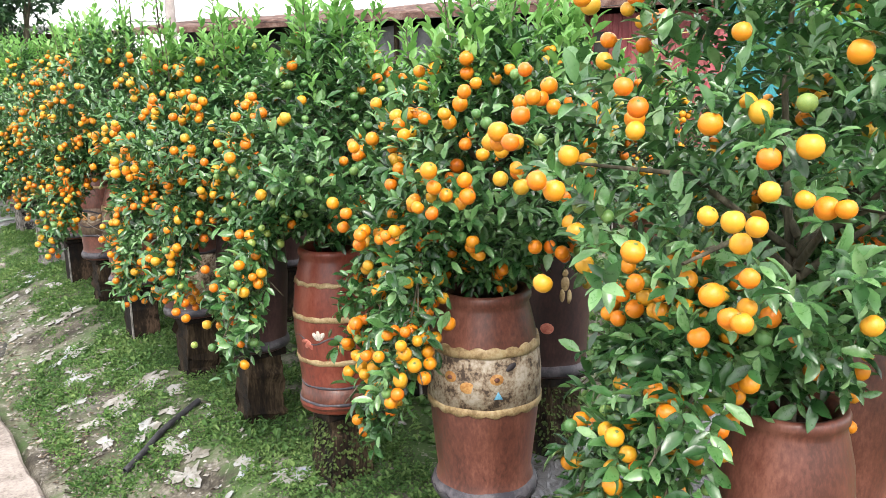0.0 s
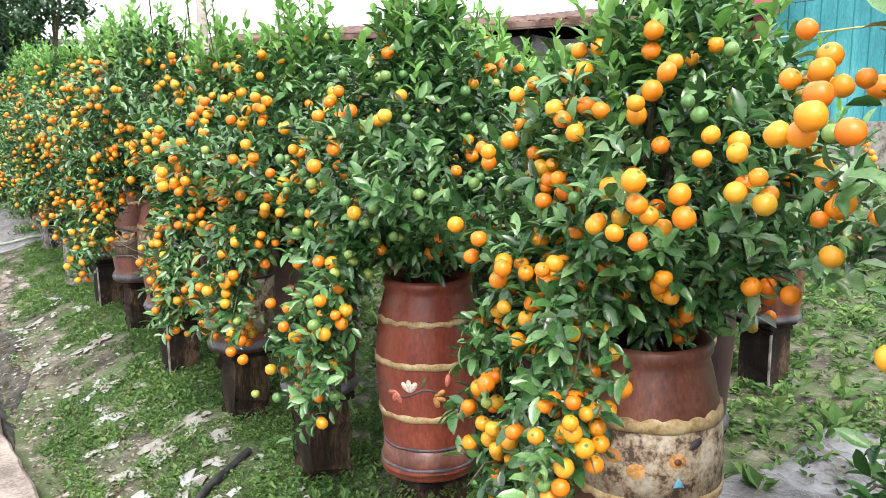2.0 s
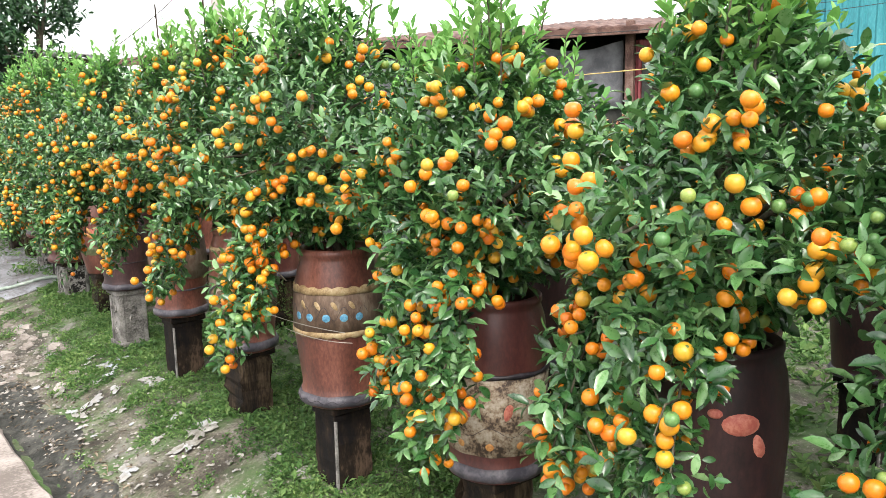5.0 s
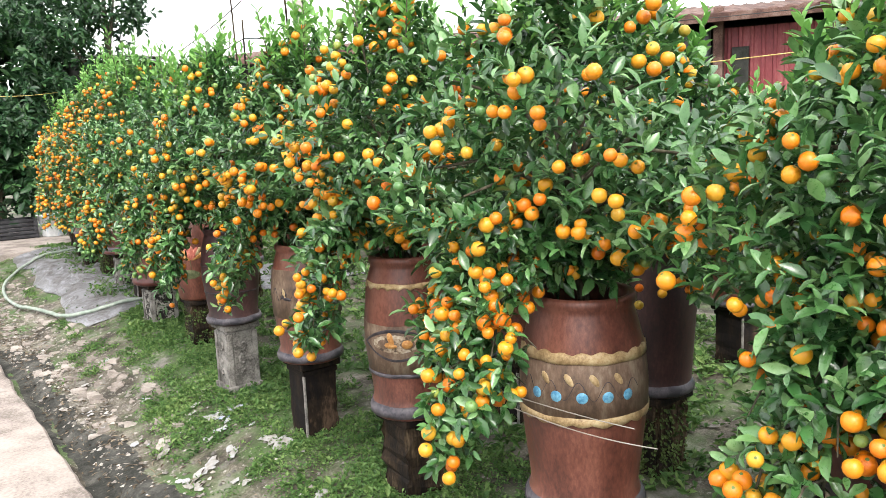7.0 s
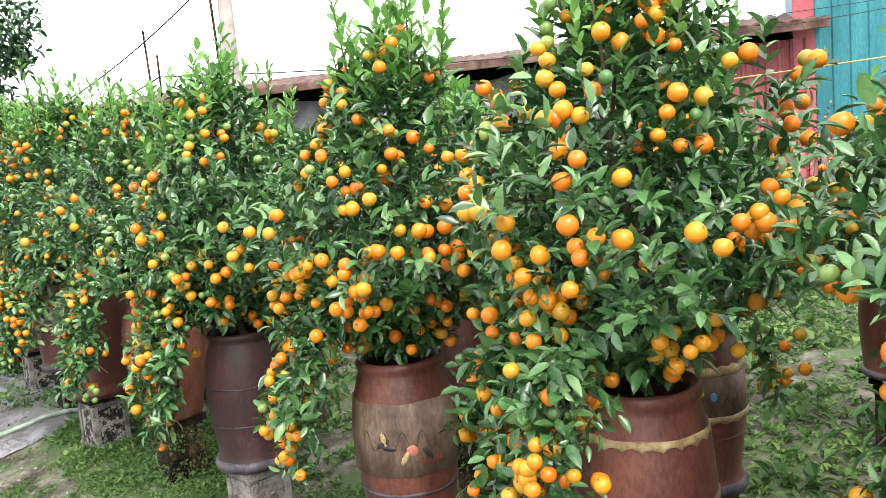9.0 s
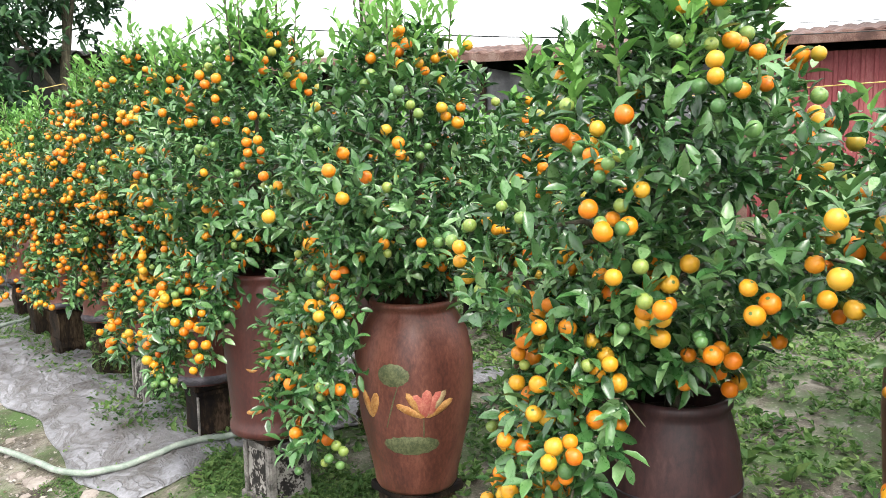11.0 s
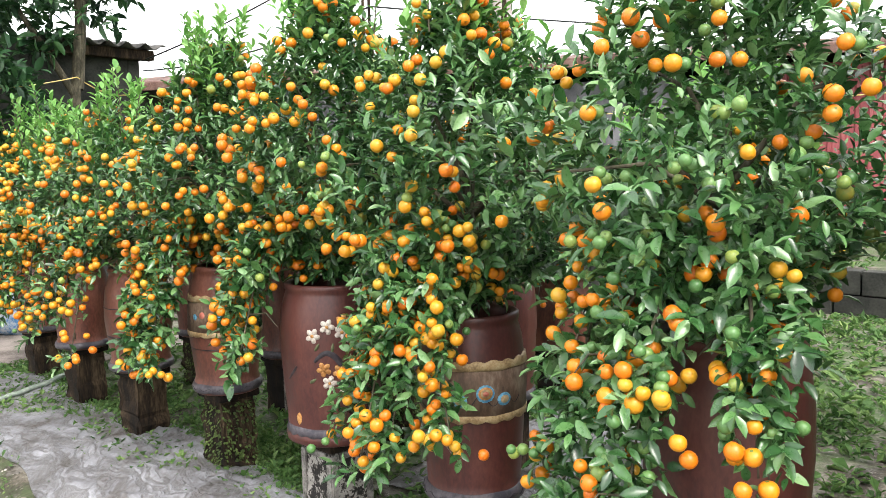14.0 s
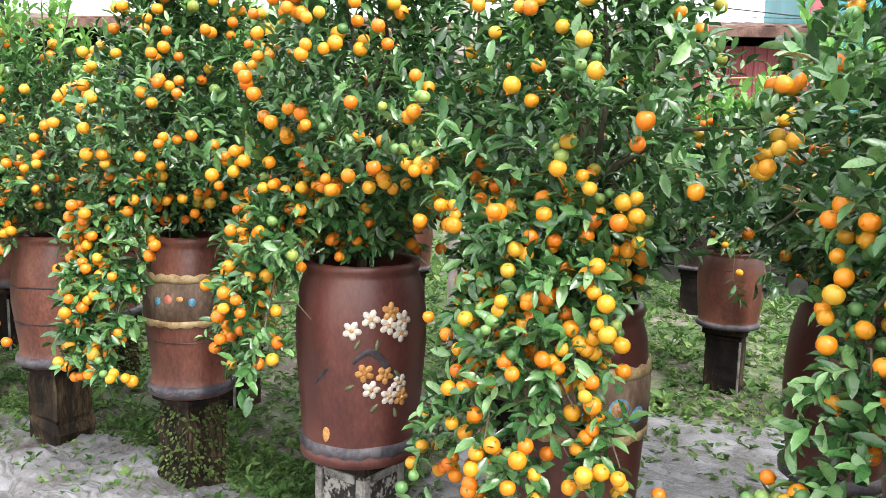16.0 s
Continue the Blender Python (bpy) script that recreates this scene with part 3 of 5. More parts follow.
    for p in seeds:
        m = r.choice([1, 1, 2, 2, 3, 4, 5])
        kind = r.choice(3, p=weights)
        for j in range(m):
            q = p + r.normal(0, 0.024, 3) * (0 if j == 0 else 1)
            if all(np.linalg.norm(q - o) > 0.032 for o in pos[-6:]):
                pos.append(q)
                kinds.append(kind if r.uniform() < 0.75 else r.choice(3, p=weights))
    order = np.argsort([q[0] for q in pos])
    single = [] if joined else order[:290].tolist()
    rest = order.tolist() if joined else order[290:].tolist()
    if rest:
        rad = r.uniform(0.0135, 0.0175, len(rest))
        V = (np.array(pos)[rest][:, None] + ICO_V[None] * rad[:, None, None]).reshape(-1, 3)
        F = (ICO_F[None] + (np.arange(len(rest)) * len(ICO_V))[:, None, None]).reshape(-1, 3)
        mesh_ob("fruit_mass", V, F, FAR_FRUIT, tree, "ripe orange and yellow fruit", smooth=True)["kind"] = "stuff"
    names = ("orange", "amber", "green")
    for i in single:
        q, k = pos[i], kinds[i]
        ob = new("fruit", FRUIT_MESH[names[k]])
        ob.parent = tree
        s = r.uniform(0.0130, 0.0178) * (0.80 if k == 2 else 1.0)
        ob.matrix_basis = Matrix.Translation(q.tolist()) @ Euler((r.normal(0, 0.5), r.normal(0, 0.5), r.uniform(0, 6))).to_matrix().to_4x4() @ Matrix.Diagonal((s, s, s * r.uniform(0.95, 1.05), 1))
    return tree


# ---- pots ----
PROFILES = {
    "barrel": [(0.86, 0.0), (0.93, 0.012), (0.95, 0.05), (0.90, 0.085), (0.86, 0.13), (0.93, 0.30), (1.0, 0.48), (1.0, 0.63), (0.94, 0.79), (0.85, 0.89), (0.81, 0.925), (0.80, 0.945), (0.84, 0.96), (0.84, 0.985), (0.80, 1.0)],
    "straight": [(0.86, 0.0), (0.93, 0.012), (0.94, 0.055), (0.89, 0.08), (0.90, 0.13), (0.95, 0.35), (1.0, 0.58), (0.99, 0.74), (0.94, 0.87), (0.88, 0.93), (0.86, 0.95), (0.89, 0.965), (0.89, 0.99), (0.85, 1.0)],
    "belly": [(0.66, 0.0), (0.70, 0.02), (0.72, 0.07), (0.78, 0.16), (0.92, 0.36), (1.0, 0.56), (0.99, 0.70), (0.90, 0.83), (0.76, 0.91), (0.70, 0.935), (0.69, 0.955), (0.74, 0.97), (0.74, 0.99), (0.70, 1.0)],
}
A_FACE = radians(222)


def disc_shape(w, h, n=14):
    return [(0.5 * w * math.cos(i * 2 * math.pi / n), 0.5 * h * math.sin(i * 2 * math.pi / n)) for i in range(n)]


def petal_shape(length, width, turn, n=10):
    pts = []
    for i in range(n):
        t = i / n * 2 * math.pi
        u, v = length * (0.5 - 0.5 * math.cos(t)), 0.5 * width * math.sin(t) * (0.7 + 0.3 * (0.5 - 0.5 * math.cos(t)))
        pts.append((u * math.cos(turn) - v * math.sin(turn), u * math.sin(turn) + v * math.cos(turn)))
    return pts


def stroke_shape(pts, width):
    """A closed strip along the points."""
    left, right = [], []
    for i, p in enumerate(pts):
        a, b = pts[max(0, i - 1)], pts[min(len(pts) - 1, i + 1)]
        dx, dy = b[0] - a[0], b[1] - a[1]
        d = math.hypot(dx, dy) or 1
        w = width * 0.5 * (0.45 + 0.55 * math.sin(math.pi * (i + 0.5) / len(pts)))
        left.append((p[0] - dy / d * w, p[1] + dx / d * w))
        right.append((p[0] + dy / d * w, p[1] - dx / d * w))
    return left, right


def make_pot(x, y, bottom, height, radius, profile, clay, label, turn=0.0, group="glazed clay pots"):
    pot = empty("clay_pot", x, y, bottom)
    tagged(pot, label, "pot", group)
    prof = [(r_ * radius, z_ * height) for r_, z_ in PROFILES[profile]]
    rim = prof[-1][0]
    inside = [(rim - 0.014, height - 0.004), (rim - 0.018, height - 0.02), (rim - 0.016, height * 0.88), (0.002, height * 0.88)]
    v, f = lathe([(0.002, 0.0)] + prof + inside[:-1], 44, 0.006, turn)
    mesh_ob("body", v, f, clay, pot, smooth=True)
    v, f = lathe([(inside[2][0] + 0.002, height * 0.885), (inside[2][0] * 0.6, height * 0.90), (inside[2][0] * 0.2, height * 0.905), (0.001, height * 0.905)], 24)
    mesh_ob("soil", v, f, SOIL, pot, "dark potting soil")

    def rad(z):
        return float(np.interp(z, [p[1] for p in prof], [p[0] for p in prof]))

    pot_rad = rad

    def band(name, z0, z1, material, label_="", wave0=0.0, wave1=0.0, k=16, lift=0.003):
        n = 88
        a = np.linspace(0, 2 * np.pi, n, endpoint=False)
        verts, faces = [], []
        for j in range(n):
            lo = z0 + wave0 * abs(math.sin(k * a[j] / 2)) + 0.0012 * math.sin(9 * a[j] + z0 * 90)
            hi = z1 + wave1 * abs(math.sin(k * a[j] / 2)) + 0.0012 * math.sin(7 * a[j] + z1 * 70)
            for z, l in ((lo, -0.002), (lo + 0.001, lift), ((lo + hi) / 2, lift), (hi - 0.001, lift), (hi, -0.002)):
                rr = pot_rad(z) + l
                verts.append((rr * math.cos(a[j]), rr * math.sin(a[j]), z))
        for j in range(n):
            kx = (j + 1) % n
            for i in range(4):
                faces.append((j * 5 + i, kx * 5 + i, kx * 5 + i + 1, j * 5 + i + 1))
        return mesh_ob(name, verts, faces, material, pot, label_, smooth=True)

    def motif(name, shape, u0, z0, material, label_="", lift=0.004):
        pts = [(0.0, 0.0)] + list(shape)
        cu = sum(p[0] for p in shape) / len(shape)
        cv = sum(p[1] for p in shape) / len(shape)
        pts[0] = (cu, cv)
        verts = []
        inner = [(cu + 0.75 * (p[0] - cu), cv + 0.75 * (p[1] - cv)) for p in shape]
        for ring, l in (([(cu, cv)], lift + 0.001), (inner, lift), (list(shape), 0.0)):
            for u, w in ring:
                z = z0 + w
                rr = pot_rad(z) + l
                a = A_FACE + (u0 + u) / radius
                verts.append((rr * math.cos(a), rr * math.sin(a), z))
        n = len(shape)
        faces = []
        for i in range(n):
            j = (i + 1) % n
            faces.append((0, 1 + i, 1 + j))
            faces.append((1 + i, 1 + n + i, 1 + n + j, 1 + j))
        return mesh_ob(name, verts, faces, material, pot, label_, smooth=True)

    def line(name, pts, width, material, label_="", lift=0.004):
        left, right = stroke_shape(pts, width)
        verts = []
        for (u, w), l in [(p, 0.0) for p in left] + [(p, lift) for p in pts] + [(p, 0.0) for p in right]:
            rr = pot_rad(w) + l
            a = A_FACE + u / radius
            verts.append((rr * math.cos(a), rr * math.sin(a), w))
        n = len(pts)
        faces = []
        for i in range(n - 1):
            faces.append((i, i + 1, n + i + 1, n + i))
            faces.append((n + i, n + i + 1, 2 * n + i + 1, 2 * n + i))
        return mesh_ob(name, verts, faces, material, pot, label_, smooth=True)

    def flower(u, z, size, material, n=5, turn_=0.0, heart=OCHRE):
        for k in range(n):
            motif("petal", petal_shape(size, size * 0.8, turn_ + k * 2 * math.pi / n, 8), u, z, material)
        motif("flower_heart", disc_shape(size * 0.5, size * 0.5, 8), u, z, heart, lift=0.007)

    return pot, band, motif, line, flower


def scallops(band, height, z, material=TAN):
    band("band", z - 0.018, z + 0.004, material, "cream scalloped glaze band", wave0=0.008, k=22)


def wave_pts(u0, u1, z, amp, k, n=30):
    return [(u0 + (u1 - u0) * i / n, z + amp * math.sin(k * i / n * 2 * math.pi)) for i in range(n + 1)]


def deco(kind, pot, band, motif, line, flower, h, R):
    """The painted and carved ornament of each kind of pot."""
    if kind in ("blue_dots", "triangle", "waves", "colour"):
        z0, z1 = 0.50 * h, 0.74 * h
        band("carved_band", z0, z1, PLASTER if kind == "triangle" else WORN_CLAY, "pale peeling carved glaze band", lift=0.003)
        band("band", z1 - 0.004, z1 + 0.016, TAN, "cream scalloped edge", wave1=0.008, k=20, lift=0.005)
        band("band", z0 - 0.014, z0 + 0.002, TAN, "cream scalloped edge", wave0=-0.008, k=20, lift=0.005)
        band("base_band", 0.018 * h, 0.085 * h, SLATE, "dark slate glaze base ring", lift=0.004)
        line("base_line", wave_pts(-2.6 * R, 2.6 * R, 0.05 * h, 0.010 * h, 14, 90), 0.004, INK, lift=0.007)
        zm = (z0 + z1) / 2
        if kind == "triangle":
            for u in (-0.062, 0.055):
                motif("ring_motif", disc_shape(0.040, 0.034), u, zm + 0.012, OCHRE)
                motif("ring_heart", disc_shape(0.016, 0.014), u, zm + 0.012, TERRACOTTA, lift=0.007)
            motif("moon_motif", [(0.024 * math.cos(t), 0.018 * math.sin(t)) for t in [0.7 + i * 0.45 for i in range(11)]], -0.015, zm - 0.010, OCHRE)
            motif("triangle_motif", [(-0.014, -0.012), (0.014, -0.012), (0.0, 0.014)], 0.058, zm - 0.028, BLUE)
            motif("leaf_motif", petal_shape(0.04, 0.022, 0.5), 0.075, zm + 0.030, INK)
        elif kind == "blue_dots":
            for u in (-0.105, -0.052, 0.008, 0.066, 0.118):
                motif("round_motif", disc_shape(0.033, 0.033), u, zm - 0.014, BLUE)
            for u in (-0.08, -0.022, 0.036, 0.094):
                motif("comma_motif", petal_shape(0.040, 0.022, 2.2), u + 0.012, zm + 0.010, TAN)
            line("scroll", wave_pts(-0.15, 0.15, zm, 0.022, 4.5, 60), 0.005, INK)
        elif kind == "waves":
            for k, mm in enumerate((BLUE, OCHRE, TAN, PINK)):
                motif("arch_motif", disc_shape(0.062 - 0.014 * k, 0.058 - 0.014 * k), 0.030, zm, mm, lift=0.004 + 0.0015 * k)
            for k, mm in enumerate((BLUE, TAN)):
                motif("arch_motif", disc_shape(0.05 - 0.018 * k, 0.044 - 0.016 * k), 0.085, zm - 0.02, mm, lift=0.004 + 0.0015 * k)
                motif("arch_motif", disc_shape(0.05 - 0.018 * k, 0.044 - 0.016 * k), -0.04, zm - 0.02, mm, lift=0.004 + 0.0015 * k)
            line("scroll", wave_pts(-0.14, 0.14, zm - 0.02, 0.016, 4, 50), 0.005, INK)
        else:
            motif("round_motif", disc_shape(0.030, 0.032), -0.05, zm + 0.008, PINK)
            motif("round_motif", disc_shape(0.026, 0.03), -0.085, zm + 0.0, BLUE)
            motif("round_motif", disc_shape(0.026, 0.03), 0.02, zm + 0.0, BLUE)
            motif("round_motif", disc_shape(0.024, 0.02), -0.015, zm + 0.01, OCHRE)
            line("scroll", wave_pts(-0.15, 0.15, zm - 0.01, 0.018, 5, 50), 0.004, INK)
            band("groove", 0.36 * h, 0.368 * h, INK, lift=0.002)
    elif kind == "bands":
        for z in (0.80, 0.60, 0.33):
            band("band", z * h - 0.009, z * h + 0.007, TAN, "cream scalloped glaze band", wave0=0.006 if z > 0.7 else 0.0, wave1=0.004, k=18)
        band("base_band", 0.03 * h, 0.16 * h, TERRACOTTA, lift=0.002)
        band("groove", 0.16 * h, 0.175 * h, SLATE, "dark glaze ring")
        band("groove", 0.06 * h, 0.075 * h, SLATE, "dark glaze ring")
        line("vine", wave_pts(-0.13, 0.13, 0.47 * h, 0.012, 2, 40), 0.005, SLATE)
        for turn in (1.0, 1.7, 2.3):
            motif("petal", petal_shape(0.034, 0.018, turn), -0.012, 0.475 * h, WHITE)
        for turn in (3.4, 4.2, 5.0):
            motif("petal", petal_shape(0.034, 0.018, turn), -0.050, 0.47 * h, PINK)
        for turn in (-0.4, -1.2, 0.5):
            motif("petal", petal_shape(0.034, 0.018, turn), 0.052, 0.455 * h, OCHRE)
        motif("leaf", petal_shape(0.03, 0.012, 1.2), 0.02, 0.50 * h, OLIVE)
        motif("petal", petal_shape(0.036, 0.018, 1.4), 0.085, 0.50 * h, PINK)
    elif kind == "eye":
        band("carved_band", 0.30 * h, 0.60 * h, WORN_CLAY, "worn brown carved belly", lift=0.003)
        line("brow", [(-0.13 + 0.01 * i, 0.49 * h + 0.045 * math.sin(i / 26 * math.pi)) for i in range(27)], 0.020, INK, "thick dark arched outline", lift=0.006)
        line("brow", [(-0.13 + 0.01 * i, 0.49 * h - 0.055 * math.sin(i / 26 * math.pi)) for i in range(27)], 0.017, INK, "thick dark arched outline", lift=0.006)
        motif("pale_field", disc_shape(0.20, 0.075, 20), 0.0, 0.49 * h, PLASTER, "pale peeling glaze field", lift=0.004)
        band("line_band", 0.28 * h, 0.30 * h, SLATE, "dark glaze line", wave0=-0.004, k=8, lift=0.005)
        band("base_band", 0.02 * h, 0.09 * h, SLATE, lift=0.004)
        scallops(band, h, 0.84 * h)
        motif("leaf_motif", petal_shape(0.055, 0.026, 1.9), -0.005, 0.47 * h, OCHRE, lift=0.008)
        motif("leaf_motif", petal_shape(0.05, 0.024, 3.1), 0.01, 0.48 * h, OCHRE, lift=0.008)
        motif("round_motif", disc_shape(0.038, 0.032), 0.038, 0.49 * h, OCHRE, lift=0.008)
        motif("leaf_motif", petal_shape(0.04, 0.022, 0.9), 0.065, 0.48 * h, OCHRE, lift=0.008)
    elif kind == "carved_panel":
        band("carved_band", 0.40 * h, 0.80 * h, WORN_CLAY, "carved brown belly with worn pattern", lift=0.003)
        band("base_band", 0.02 * h, 0.09 * h, SLATE, lift=0.004)
        band("groove", 0.28 * h, 0.30 * h, SLATE, "dark glaze ring")
        for k in range(5):
            motif("leaf_motif", petal_shape(0.05, 0.02, 0.6 + k * 1.2), -0.06 + 0.03 * k, 0.56 * h, TAN if k % 2 else INK)
        motif("flower_motif", disc_shape(0.034, 0.034), 0.035, 0.55 * h, PINK)
        line("scroll", wave_pts(-0.1, 0.1, 0.60 * h, 0.025, 4, 50), 0.005, INK)
    elif kind == "pale_belly":
        band("carved_band", 0.16 * h, 0.60 * h, PLASTER, "pale worn tan belly", lift=0.003)
        band("line_band", 0.595 * h, 0.615 * h, INK, "dark glaze line", wave1=0.004, k=9, lift=0.005)
        line("scroll", wave_pts(-0.16, 0.16, 0.30 * h, 0.014, 2.5, 40), 0.005, INK)
        motif("leaf_motif", petal_shape(0.055, 0.034, 1.3), 0.045, 0.36 * h, PINK, "red leaf shape", lift=0.006)
        motif("leaf_motif", petal_shape(0.045, 0.028, 2.6), -0.05, 0.38 * h, PINK, "red leaf shape", lift=0.006)
        for u in (-0.09, 0.0, 0.09):
            motif("ring_motif", disc_shape(0.030, 0.026), u, 0.22 * h, OCHRE)
        band("base_band", 0.02 * h, 0.09 * h, SLATE, lift=0.004)
    elif kind == "lotus":
        for turn in (1.1, 1.6, 2.1):
            motif("lotus_petal", petal_shape(0.085, 0.044, turn), 0.06, 0.44 * h, PINK)
        for turn, mm in ((0.5, OCHRE), (2.7, OCHRE), (2.2, OCHRE), (0.9, TAN)):
            motif("lotus_petal", petal_shape(0.098, 0.030, turn), 0.055, 0.44 * h, mm)
        motif("lotus_leaf", disc_shape(0.19, 0.065), 0.01, 0.29 * h, OLIVE)
        motif("lotus_leaf", disc_shape(0.10, 0.07), -0.035, 0.66 * h, OLIVE)
        for turn in (1.2, 1.9):
            motif("lotus_petal", petal_shape(0.085, 0.036, turn), -0.12, 0.42 * h, OCHRE)
        line("stalk", [(0.05, 0.44 * h - 0.01 * i) for i in range(9)], 0.005, OLIVE)
        line("stalk", [(-0.02 - 0.004 * i, 0.62 * h - 0.012 * i) for i in range(12)], 0.005, OLIVE)
    elif kind == "plum":
        band("base_band", 0.07 * h, 0.115 * h, SLATE, "dark scalloped glaze ring", wave0=-0.006, k=24, lift=0.004)
        line("branch", [(-0.035 + 0.0085 * i, 0.545 * h + 0.035 * math.sin(0.3 * i) - 0.0012 * i) for i in range(17)], 0.020, INK, "dark plum branch")
        line("branch", [(-0.15 + 0.006 * i, 0.42 * h + 0.006 * i) for i in range(9)], 0.014, INK)
        for u, z, mm in ((-0.035, 0.68, WHITE), (-0.002, 0.735, WHITE), (0.03, 0.70, WHITE), (0.035, 0.765, OCHRE), (0.06, 0.72, WHITE), (0.055, 0.66, WHITE),
                         (-0.012, 0.475, OCHRE), (0.025, 0.46, OCHRE), (0.0, 0.39, WHITE), (0.035, 0.35, WHITE), (0.055, 0.41, WHITE), (0.062, 0.335, OCHRE)):
            flower(u * 1.45 + 0.012, z * h + 0.012, 0.026, mm, turn_=u * 40)
        for u, z, t in ((-0.02, 0.66, 4.2), (0.012, 0.66, 4.6), (-0.03, 0.44, 3.7), (0.015, 0.34, 4.0), (0.045, 0.5, 5.5), (0.05, 0.31, 5.0)):
            motif("leaf", petal_shape(0.030, 0.013, t), u * 1.4 + 0.01, z * h, OLIVE)
        motif("leaf", petal_shape(0.045, 0.03, 1.4), -0.12, 0.13 * h, OCHRE)
    elif kind == "crescent":
        motif("moon_motif", [(0.026 * math.cos(t), 0.020 * math.sin(t) + 0.006) for t in [3.4 + i * 0.3 for i in range(9)]], -0.02, 0.45 * h, OCHRE)
        motif("leaf", petal_shape(0.07, 0.03, 0.2), -0.06, 0.17 * h, OCHRE)
        motif("leaf", petal_shape(0.05, 0.022, 1.6), 0.05, 0.32 * h, OCHRE)
    elif kind == "dark_flower":
        motif("flower_motif", disc_shape(0.075, 0.045), 0.02, 0.72 * h, PINK)
        motif("flower_motif", petal_shape(0.05, 0.03, 5.0), 0.05, 0.68 * h, PINK)
        motif("flower_motif", disc_shape(0.03, 0.02), -0.03, 0.76 * h, PINK)
        band("base_band", 0.02 * h, 0.09 * h, SLATE, lift=0.004)
    elif kind == "figure":
        for u, z, w_, h_ in ((0.06, 0.74, 0.022, 0.028), (0.06, 0.67, 0.030, 0.05), (0.05, 0.59, 0.018, 0.045), (0.075, 0.58, 0.018, 0.05)):
            motif("leaf_motif", disc_shape(w_, h_), u, z * h, TAN)
        motif("flower_motif", disc_shape(0.03, 0.024), -0.05, 0.72 * h, PINK)
        motif("flower_motif", disc_shape(0.05, 0.04), 0.0, 0.36 * h, PINK)
        band("base_band", 0.02 * h, 0.09 * h, SLATE, lift=0.004)
    else:
        band("base_band", 0.015 * h, 0.085 * h, SLATE, "dark glaze base ring", lift=0.004)
        if kind == "grooves":
            band("groove", 0.34 * h, 0.355 * h, INK, lift=0.002)
            band("groove", 0.62 * h, 0.632 * h, INK, lift=0.002)


